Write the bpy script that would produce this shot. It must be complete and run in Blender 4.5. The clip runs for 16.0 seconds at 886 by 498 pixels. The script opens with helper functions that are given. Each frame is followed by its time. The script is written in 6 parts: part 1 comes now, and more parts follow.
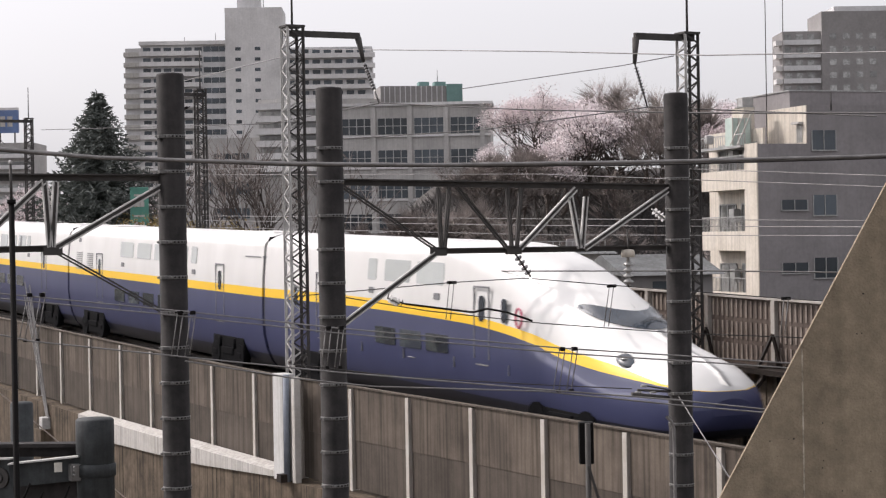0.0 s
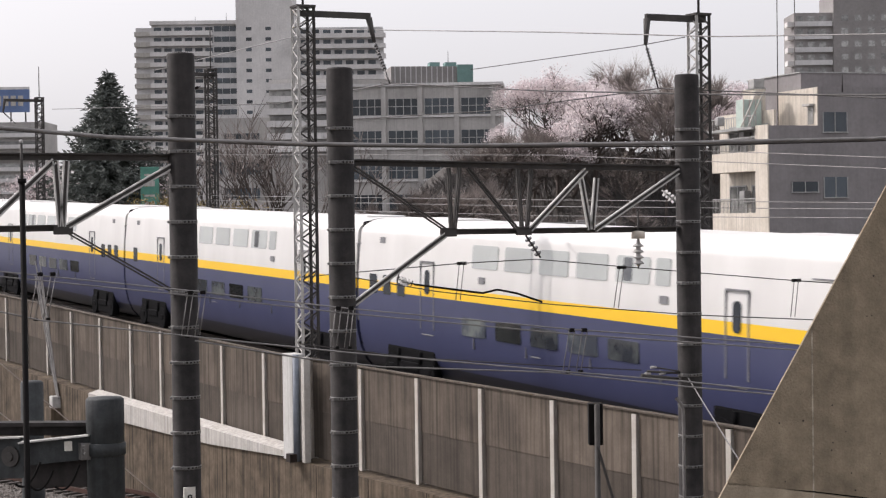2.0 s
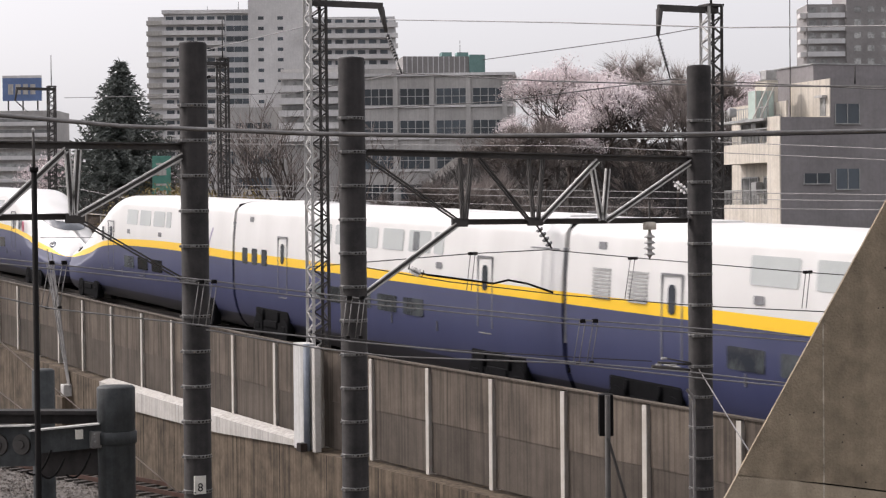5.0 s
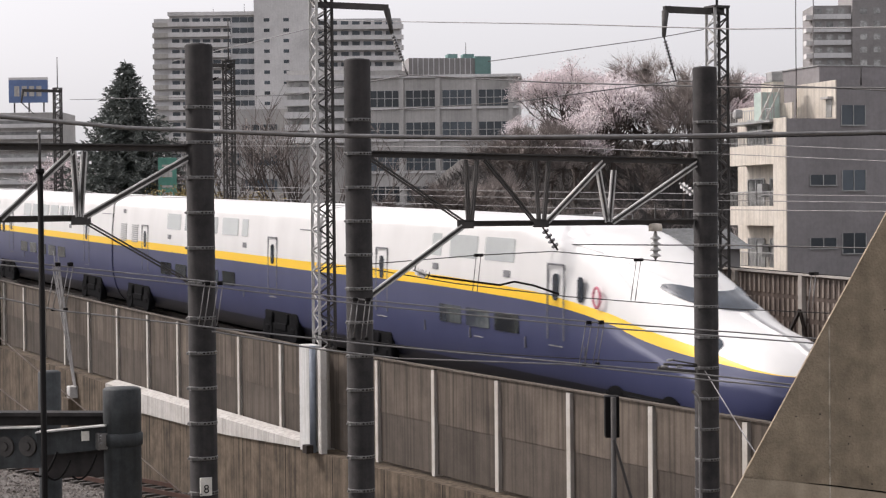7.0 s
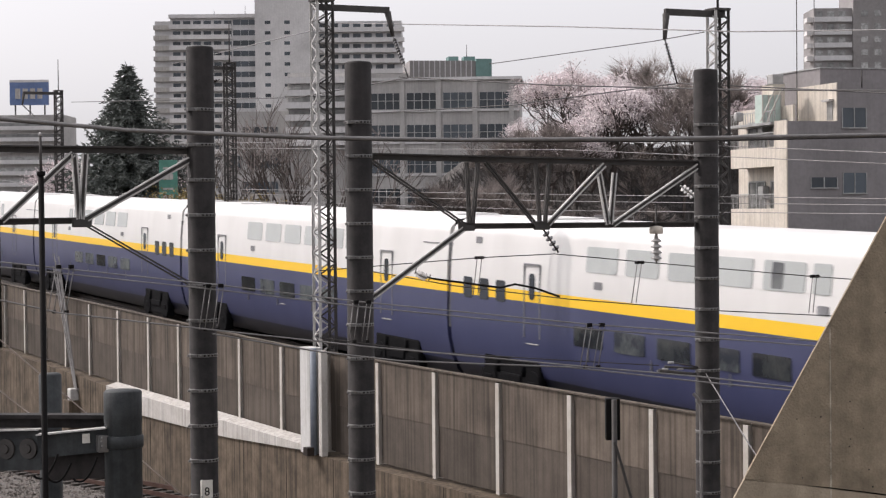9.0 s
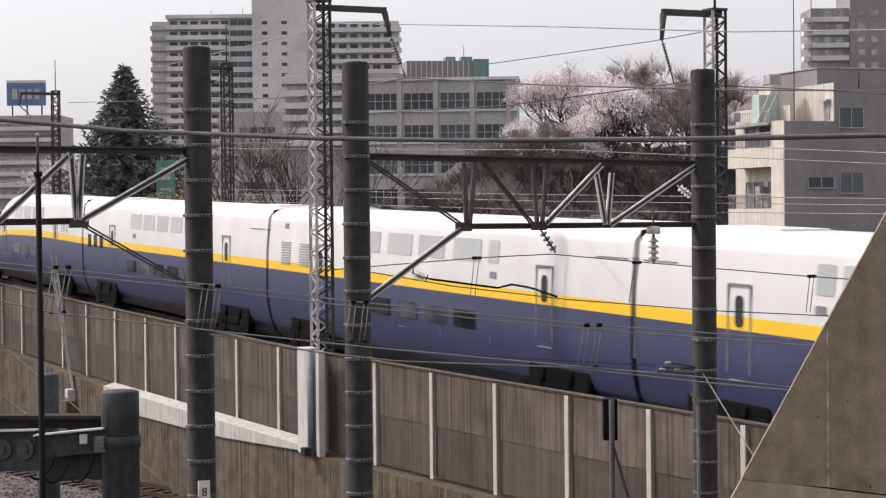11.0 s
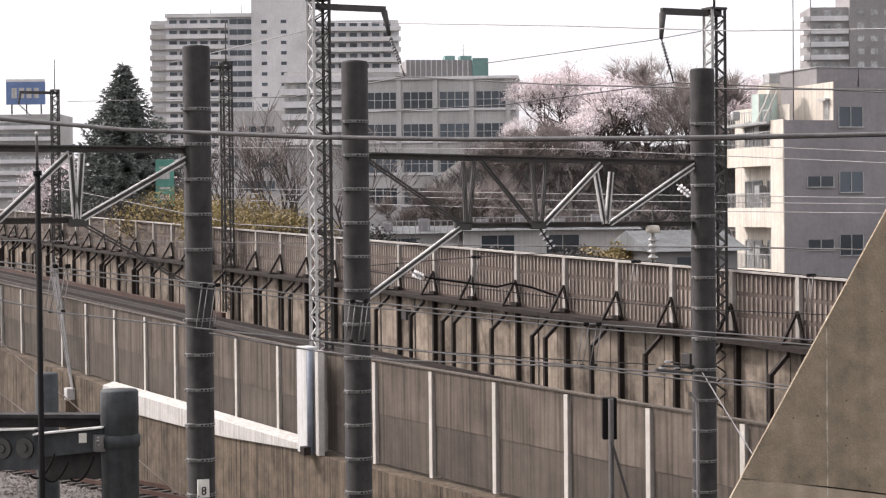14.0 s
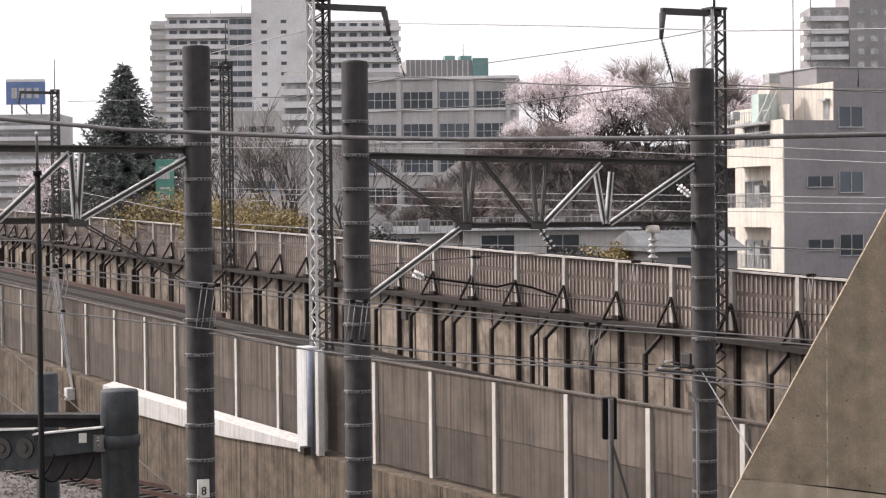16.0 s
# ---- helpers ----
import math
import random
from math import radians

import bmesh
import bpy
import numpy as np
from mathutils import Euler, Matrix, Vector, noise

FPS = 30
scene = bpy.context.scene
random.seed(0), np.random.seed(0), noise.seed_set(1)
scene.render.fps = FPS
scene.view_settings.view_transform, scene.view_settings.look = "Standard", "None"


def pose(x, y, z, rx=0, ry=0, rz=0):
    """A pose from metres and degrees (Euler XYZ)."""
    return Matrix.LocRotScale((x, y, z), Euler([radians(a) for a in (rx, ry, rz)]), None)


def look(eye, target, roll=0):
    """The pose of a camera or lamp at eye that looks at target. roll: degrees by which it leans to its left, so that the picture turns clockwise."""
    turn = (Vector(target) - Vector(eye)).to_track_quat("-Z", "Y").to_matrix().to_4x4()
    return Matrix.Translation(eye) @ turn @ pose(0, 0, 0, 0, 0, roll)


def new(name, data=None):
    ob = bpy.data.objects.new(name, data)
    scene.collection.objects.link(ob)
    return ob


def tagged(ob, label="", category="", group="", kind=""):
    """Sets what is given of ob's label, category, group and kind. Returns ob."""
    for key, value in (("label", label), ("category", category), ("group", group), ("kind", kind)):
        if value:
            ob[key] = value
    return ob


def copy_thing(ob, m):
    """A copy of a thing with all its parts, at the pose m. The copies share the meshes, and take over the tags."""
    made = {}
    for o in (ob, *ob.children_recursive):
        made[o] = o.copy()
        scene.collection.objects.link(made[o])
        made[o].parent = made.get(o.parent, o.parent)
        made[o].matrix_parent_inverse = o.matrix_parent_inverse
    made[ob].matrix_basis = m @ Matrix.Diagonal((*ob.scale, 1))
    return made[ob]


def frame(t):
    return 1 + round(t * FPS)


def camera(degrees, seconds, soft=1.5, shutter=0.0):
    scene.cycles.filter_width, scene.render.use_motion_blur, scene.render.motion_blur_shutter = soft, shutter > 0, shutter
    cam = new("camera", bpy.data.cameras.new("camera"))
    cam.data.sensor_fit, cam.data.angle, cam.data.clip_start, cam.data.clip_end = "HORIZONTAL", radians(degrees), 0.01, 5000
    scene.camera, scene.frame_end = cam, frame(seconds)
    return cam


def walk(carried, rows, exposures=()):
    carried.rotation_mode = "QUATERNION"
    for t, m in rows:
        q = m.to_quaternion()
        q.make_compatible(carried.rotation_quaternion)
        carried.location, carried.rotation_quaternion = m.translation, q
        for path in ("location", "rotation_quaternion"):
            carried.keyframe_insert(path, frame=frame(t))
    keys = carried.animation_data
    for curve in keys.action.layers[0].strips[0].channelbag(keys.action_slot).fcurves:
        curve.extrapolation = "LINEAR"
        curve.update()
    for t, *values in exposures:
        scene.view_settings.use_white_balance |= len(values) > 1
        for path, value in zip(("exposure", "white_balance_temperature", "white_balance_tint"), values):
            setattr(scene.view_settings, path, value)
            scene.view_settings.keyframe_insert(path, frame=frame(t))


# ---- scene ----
DEG = 26.73
EYE = (0, 0, 9.3)
cam = camera(DEG, 16.0, soft=1.25, shutter=0.13)
PATH = [
    (0, look(EYE, (-44.5357, 22.7260, 8.9811), -0.982)),
    (0.5, look(EYE, (-44.5835, 22.6296, 8.8367), -0.964)),
    (1, look(EYE, (-44.6003, 22.5942, 8.7368), -0.904)),
    (1.5, look(EYE, (-44.6233, 22.5458, 8.6291), -0.805)),
    (2, look(EYE, (-44.6556, 22.4763, 8.4683), -0.779)),
    (2.5, look(EYE, (-44.6778, 22.4338, 8.5109), -0.827)),
    (3, look(EYE, (-44.7199, 22.3468, 8.4340), -0.654)),
    (3.5, look(EYE, (-44.7331, 22.3156, 8.3207), -0.598)),
    (4, look(EYE, (-44.7475, 22.2836, 8.2497), -0.598)),
    (6.5, look(EYE, (-44.8427, 22.0907, 8.2377), -0.517)),
    (7, look(EYE, (-44.8561, 22.0644, 8.2537), -0.562)),
    (7.5, look(EYE, (-44.8665, 22.0434, 8.2554), -0.571)),
    (8, look(EYE, (-44.8758, 22.0255, 8.2826), -0.550)),
    (8.5, look(EYE, (-44.8740, 22.0302, 8.3010), -0.552)),
    (9, look(EYE, (-44.8668, 22.0457, 8.3206), -0.546)),
    (11.5, look(EYE, (-44.8273, 22.1259, 8.3231), -0.574)),
    (12, look(EYE, (-44.8266, 22.1272, 8.3195), -0.549)),
    (12.5, look(EYE, (-44.8266, 22.1272, 8.3195), -0.549)),
    (13, look(EYE, (-44.8266, 22.1267, 8.3056), -0.554)),
    (13.5, look(EYE, (-44.8269, 22.1257, 8.3001), -0.573)),
    (14, look(EYE, (-44.8269, 22.1257, 8.3001), -0.573)),
    (14.5, look(EYE, (-44.8269, 22.1257, 8.3001), -0.573)),
    (15, look(EYE, (-44.8269, 22.1257, 8.3001), -0.573)),
    (15.5, look(EYE, (-44.8269, 22.1257, 8.3001), -0.573)),
    (16, look(EYE, (-44.8269, 22.1257, 8.3001), -0.573)),
]
walk(cam, PATH, exposures=[(0, -0.22, 6500, 16), (13.35, -0.24, 6500, 16), (14.0, 0.28, 6500, 16), (16.0, 0.28, 6500, 16)])

# ---------------------------------------------------------------- light
SUN = Vector((-0.62, -0.50, 0.75)).normalized()
elev = math.asin(SUN.z)
world = bpy.data.worlds.new("world")
scene.world = world
world.use_nodes = True
wn = world.node_tree
wn.nodes.clear()
w_out = wn.nodes.new("ShaderNodeOutputWorld")
w_bg = wn.nodes.new("ShaderNodeBackground")
w_sky = wn.nodes.new("ShaderNodeTexSky")
w_sky.sky_type = "NISHITA"
w_sky.sun_disc = False
w_sky.sun_elevation = elev
w_sky.sun_rotation = math.atan2(SUN.x, SUN.y)
w_sky.air_density, w_sky.dust_density, w_sky.ozone_density = 1.0, 6.0, 1.0
w_hsv = wn.nodes.new("ShaderNodeHueSaturation")
w_hsv.inputs["Saturation"].default_value = 0.22
wn.links.new(w_sky.outputs[0], w_hsv.inputs["Color"])
w_haze = wn.nodes.new("ShaderNodeMix")
w_haze.data_type, w_haze.blend_type = "RGBA", "ADD"
w_haze.inputs[0].default_value = 1.0
w_haze.inputs[7].default_value = (4.85, 4.95, 5.05, 1)  # bright even spring haze
wn.links.new(w_hsv.outputs[0], w_haze.inputs[6])
wn.links.new(w_haze.outputs[2], w_bg.inputs[0])
wn.links.new(w_bg.outputs[0], w_out.inputs[0])
w_bg.inputs[1].default_value = 0.130
sun_data = bpy.data.lights.new("sun", "SUN")
sun_data.energy, sun_data.angle, sun_data.color = 2.7, radians(0.6), (1.0, 0.95, 0.88)
sun = new("sun", sun_data)
sun.matrix_world = look(SUN * 60, (0, 0, 0))


# ---------------------------------------------------------------- materials
def material(name, colour, rough=0.7, metal=0.0, other=None, scale=3.0, amount=0.5, fine=60.0, bump=0.15, streak=0.0, spec=0.5, island=0.0, obj=0.0, depth=0.02):
    """A principled material: two colours mixed by coarse noise, fine grain, vertical streaks, relief."""
    m = bpy.data.materials.new(name)
    m.use_nodes = True
    nt = m.node_tree
    b = nt.nodes["Principled BSDF"]
    b.inputs["Roughness"].default_value = rough
    b.inputs["Metallic"].default_value = metal
    b.inputs["Specular IOR Level"].default_value = spec
    tc = nt.nodes.new("ShaderNodeNewGeometry")
    n1 = nt.nodes.new("ShaderNodeTexNoise")
    n1.inputs["Scale"].default_value = scale
    n1.inputs["Detail"].default_value = 6
    n1.inputs["Roughness"].default_value = 0.65
    n2 = nt.nodes.new("ShaderNodeTexNoise")
    n2.inputs["Scale"].default_value = fine
    n2.inputs["Detail"].default_value = 3
    nt.links.new(tc.outputs["Position"], n1.inputs["Vector"])
    nt.links.new(tc.outputs["Position"], n2.inputs["Vector"])
    other = other or tuple(c * 0.65 for c in colour)
    ramp = nt.nodes.new("ShaderNodeValToRGB")
    ramp.color_ramp.elements[0].position, ramp.color_ramp.elements[1].position = 0.5 - 0.25 * (1 - amount) - 0.02, 0.52 + 0.25 * (1 - amount)
    ramp.color_ramp.elements[0].color, ramp.color_ramp.elements[1].color = (*other, 1), (*colour, 1)
    nt.links.new(n1.outputs["Fac"], ramp.inputs["Fac"])
    col = ramp.outputs["Color"]

    def mix(kind, fac, a, c):
        x = nt.nodes.new("ShaderNodeMix")
        x.data_type, x.blend_type = "RGBA", kind
        if isinstance(fac, float):
            x.inputs[0].default_value = fac
        else:
            nt.links.new(fac, x.inputs[0])
        nt.links.new(a, x.inputs[6])
        if isinstance(c, tuple):
            x.inputs[7].default_value = c
        else:
            nt.links.new(c, x.inputs[7])
        return x.outputs[2]
    g = nt.nodes.new("ShaderNodeMapRange")
    g.inputs[3].default_value, g.inputs[4].default_value = 0.84, 1.16
    nt.links.new(n2.outputs["Fac"], g.inputs[0])
    col = mix("MULTIPLY", 1.0, col, g.outputs[0])
    if streak:
        mp = nt.nodes.new("ShaderNodeMapping")
        mp.inputs["Scale"].default_value = (5.2, 5.2, 0.16)
        nt.links.new(tc.outputs["Position"], mp.inputs["Vector"])
        n3 = nt.nodes.new("ShaderNodeTexNoise")
        n3.inputs["Scale"].default_value, n3.inputs["Detail"].default_value = 1.6, 5
        nt.links.new(mp.outputs[0], n3.inputs["Vector"])
        s = nt.nodes.new("ShaderNodeMapRange")
        s.inputs[1].default_value, s.inputs[2].default_value = 0.42, 0.68
        s.inputs[3].default_value, s.inputs[4].default_value = 1.0, 1.0 - streak
        nt.links.new(n3.outputs["Fac"], s.inputs[0])
        col = mix("MULTIPLY", 1.0, col, s.outputs[0])
    if island or obj:
        if island:
            rnd = tc.outputs["Random Per Island"]
        else:
            oi = nt.nodes.new("ShaderNodeObjectInfo")
            rnd = oi.outputs["Random"]
        v = island or obj
        r = nt.nodes.new("ShaderNodeMapRange")
        r.inputs[3].default_value, r.inputs[4].default_value = 1 - v, 1 + v
        nt.links.new(rnd, r.inputs[0])
        col = mix("MULTIPLY", 1.0, col, r.outputs[0])
    nt.links.new(col, b.inputs["Base Color"])
    if bump:
        bp = nt.nodes.new("ShaderNodeBump")
        bp.inputs["Strength"].default_value = bump
        bp.inputs["Distance"].default_value = depth
        nt.links.new(n2.outputs["Fac"], bp.inputs["Height"])
        nt.links.new(bp.outputs[0], b.inputs["Normal"])
    return m


M_GROUND = material("earth", (0.10, 0.088, 0.075), 0.95, scale=0.4, fine=5, bump=0.4)
M_BALLAST = material("ballast_stone", (0.145, 0.132, 0.122), 0.9, other=(0.085, 0.07, 0.06), scale=2, fine=14, bump=0.8, island=0.5, depth=0.05)
M_RUST = material("rusty_rail", (0.075, 0.035, 0.024), 0.6, 0.3, scale=4, fine=40)
M_SLEEPER = material("sleeper_concrete", (0.055, 0.047, 0.042), 0.9)
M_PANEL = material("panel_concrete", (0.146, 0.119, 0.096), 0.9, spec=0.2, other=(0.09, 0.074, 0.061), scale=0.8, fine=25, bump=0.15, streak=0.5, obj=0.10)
M_CONC = material("stained_concrete", (0.165, 0.128, 0.092), 0.9, spec=0.2, other=(0.062, 0.048, 0.036), scale=1.6, amount=0.3, fine=18, bump=0.3, streak=0.55)
M_KERB = material("whitewashed_concrete", (0.52, 0.50, 0.475), 0.8, other=(0.38, 0.355, 0.32), scale=2.2, amount=0.2, fine=20, streak=0.3)
M_WING = material("wing_concrete", (0.335, 0.272, 0.195), 0.95, spec=0.15, other=(0.17, 0.138, 0.10), scale=4.5, amount=0.25, fine=65, bump=0.5, streak=0.14)
# paler copy of the wing concrete: a patch of sun painted on the lower lift
M_WING_LOW = material("sunlit_wing_concrete", (0.42, 0.35, 0.26), 0.95, spec=0.15, other=(0.23, 0.19, 0.14), scale=2.6, amount=0.2, fine=65, bump=0.5, streak=0.15)
M_FILL = material("pale_mortar", (0.52, 0.46, 0.37), 0.95, other=(0.18, 0.15, 0.11), scale=9, amount=0.6, fine=80, bump=0.4)
M_WHITE = material("white_steel", (0.53, 0.505, 0.47), 0.5, other=(0.38, 0.34, 0.29), scale=2.5, amount=0.1, fine=30, bump=0.05)
M_POST = material("dark_painted_steel", (0.036, 0.032, 0.031), 0.7, 0.0, spec=0.22, other=(0.016, 0.014, 0.014), scale=3.0, fine=30, bump=0.03, streak=0.3)
M_STEEL = material("grey_paint_and_shade_steel", (0.066, 0.061, 0.058), 0.65, 0.0, spec=0.25, scale=2.5, fine=30, bump=0.1)
M_GALV = material("galvanised_steel", (0.54, 0.53, 0.51), 0.5, 0.1, other=(0.36, 0.35, 0.34), scale=2.5, fine=30, bump=0.08)
M_BAND = material("steel_band", (0.17, 0.165, 0.16), 0.5, 0.3, scale=6, fine=50)
M_PANEL_LOW = material("darker_panel_concrete", (0.106, 0.088, 0.073), 0.9, spec=0.2, other=(0.07, 0.058, 0.048), scale=0.7, fine=25, bump=0.15, streak=0.35, obj=0.12)
M_PIPE = material("blue_grey_pipe", (0.054, 0.059, 0.061), 0.6, 0.0, spec=0.25, other=(0.022, 0.025, 0.027), scale=4.0, amount=0.35, fine=40, streak=0.5)
M_BRACKET = material("rusty_brown_steel", (0.032, 0.024, 0.020), 0.75, 0.0, spec=0.2, other=(0.017, 0.013, 0.011), scale=3, fine=30, streak=0.2)
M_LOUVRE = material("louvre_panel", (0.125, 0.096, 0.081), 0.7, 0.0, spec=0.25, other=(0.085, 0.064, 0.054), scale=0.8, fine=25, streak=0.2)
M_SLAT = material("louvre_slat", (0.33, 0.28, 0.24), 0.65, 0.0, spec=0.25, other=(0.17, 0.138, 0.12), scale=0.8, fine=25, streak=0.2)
M_FARWALL = material("weathered_wall", (0.30, 0.245, 0.195), 0.9, spec=0.2, other=(0.12, 0.096, 0.075), scale=1.3, fine=20, streak=0.3, obj=0.25)
M_BED = material("track_slab", (0.05, 0.042, 0.037), 0.9, scale=0.6, fine=12, bump=0.3)
M_WIRE = material("copper_wire", (0.04, 0.036, 0.034), 0.6, 0.0, scale=4)
M_FEEDER = material("aluminium_cable", (0.24, 0.23, 0.225), 0.5, 0.2, scale=4)
M_INSUL = material("glazed_porcelain", (0.42, 0.41, 0.395), 0.15, scale=4, amount=0.1)
M_INSUL_D = material("brown_porcelain", (0.035, 0.03, 0.028), 0.2, scale=4)
M_BLACK = material("black_box", (0.010, 0.009, 0.009), 0.75, spec=0.1, bump=0.02, scale=3)
M_SIGN = material("enamel_white", (0.7, 0.68, 0.62), 0.4, scale=5, amount=0.1)
M_BARK = material("bark", (0.10, 0.08, 0.07), 0.9, scale=2, fine=20, bump=0.3)
# twig colour lightened to carry the distance haze
M_TWIG = material("twig", (0.28, 0.24, 0.22), 0.9, scale=0.5, bump=0.0, island=0.3)
M_BLOSSOM = material("cherry_blossom", (0.82, 0.75, 0.755), 0.85, other=(0.72, 0.64, 0.645), scale=0.5, bump=0.0, island=0.22, fine=2, spec=0.1)
# needles paler than real foliage: aerial haze mixed into the base colour
M_NEEDLE = material("conifer_needles", (0.19, 0.205, 0.19), 0.9, other=(0.13, 0.142, 0.13), scale=0.6, bump=0.0, island=0.4, fine=2, spec=0.15)
M_SHRUB = material("yellow_green_leaves", (0.31, 0.25, 0.11), 0.8, other=(0.21, 0.16, 0.08), scale=0.5, bump=0.0, island=0.18, fine=2, spec=0.15)
# brush greyed and lightened, likewise for haze
M_BRUSH = material("dry_brush", (0.115, 0.106, 0.10), 0.95, other=(0.065, 0.061, 0.06), scale=0.15, fine=3, bump=0.5, island=0.3, spec=0.1)
# far facade raised in tone, with haze put into its colour
M_APT = material("grey_tile_facade", (0.66, 0.65, 0.65), 0.8, scale=0.1, amount=0.1, fine=2, bump=0.0, streak=0.08)
M_APT2 = material("light_balcony_concrete", (0.74, 0.72, 0.71), 0.8, scale=0.1, amount=0.1, fine=2, bump=0.0, streak=0.1)
M_DARKAPT = material("brown_tile_facade", (0.29, 0.275, 0.27), 0.8, scale=0.1, amount=0.1, fine=2, bump=0.0)
# school facade raised in tone for haze as well
M_SCHOOL = material("pale_mortar_facade", (0.52, 0.50, 0.48), 0.85, scale=0.15, amount=0.2, fine=3, bump=0.0, streak=0.15)
M_TEAL = material("teal_sheet_cladding", (0.17, 0.30, 0.28), 0.6, scale=0.2, amount=0.2, fine=3, bump=0.0)
M_GREYBLD = material("grey_render_wall", (0.30, 0.279, 0.28), 0.85, scale=0.25, amount=0.2, fine=6, bump=0.05, streak=0.06)
M_CREAM = material("cream_painted_wall", (0.66, 0.605, 0.53), 0.8, other=(0.52, 0.465, 0.39), scale=0.9, amount=0.2, fine=8, bump=0.05, streak=0.25)
M_ROOF = material("pale_sheet_roof", (0.17, 0.178, 0.18), 0.85, spec=0.2, other=(0.10, 0.10, 0.10), scale=0.9, amount=0.4, fine=5, streak=0.3)
M_HUT = material("pale_green_panel", (0.50, 0.60, 0.54), 0.4, scale=2, amount=0.2)
M_BILL = material("blue_billboard", (0.14, 0.21, 0.40), 0.5, scale=0.5, amount=0.1, fine=3, bump=0.0)
M_PANE = material("dark_window_glass", (0.062, 0.075, 0.088), 0.10, scale=0.4, bump=0.0, obj=0.5, spec=0.45)
M_CONDUIT = material("blue_grey_paint", (0.23, 0.26, 0.31), 0.6, scale=3, amount=0.2, streak=0.2)
M_PED = material("pale_painted_concrete", (0.56, 0.56, 0.55), 0.8, other=(0.43, 0.42, 0.40), scale=2.2, amount=0.2, fine=20, streak=0.3)
M_FRAME = material("window_frame_metal", (0.42, 0.42, 0.41), 0.4, 0.4, scale=3)
M_CURTAIN = material("pale_curtain_glass", (0.33, 0.33, 0.32), 0.12, scale=1.2, amount=0.8, bump=0.0, obj=0.4, spec=0.7)
M_GREEN = material("green_sign_enamel", (0.10, 0.28, 0.22), 0.8, scale=1)
M_BOGIE = material("bogie_black", (0.007, 0.007, 0.008), 0.85, scale=5, spec=0.06, bump=0.0)
# light grey base stands for curtains and for sky reflection painted into the glass
M_TGLASS = material("train_window_glass", (0.42, 0.44, 0.43), 0.2, other=(0.36, 0.38, 0.375), scale=0.8, amount=0.2, bump=0.0, obj=0.10, spec=0.5)
M_GANG = material("grey_gangway_rubber", (0.16, 0.16, 0.165), 0.8, scale=3, spec=0.2)
M_TGLASS_L = material("train_lower_glass", (0.035, 0.04, 0.05), 0.08, other=(0.10, 0.11, 0.11), scale=0.9, amount=0.7, bump=0.0, obj=0.8, spec=0.7)
M_SCREEN = material("windscreen_glass", (0.03, 0.04, 0.055), 0.06, scale=2, bump=0.0, spec=0.9)
M_PINK = material("pink_emblem", (0.75, 0.22, 0.30), 0.4, scale=3, amount=0.1)
M_PURPLE = material("purple_marking", (0.30, 0.25, 0.42), 0.4, scale=3, amount=0.1)
M_LINE = material("panel_seam", (0.20, 0.20, 0.21), 0.6, scale=3)


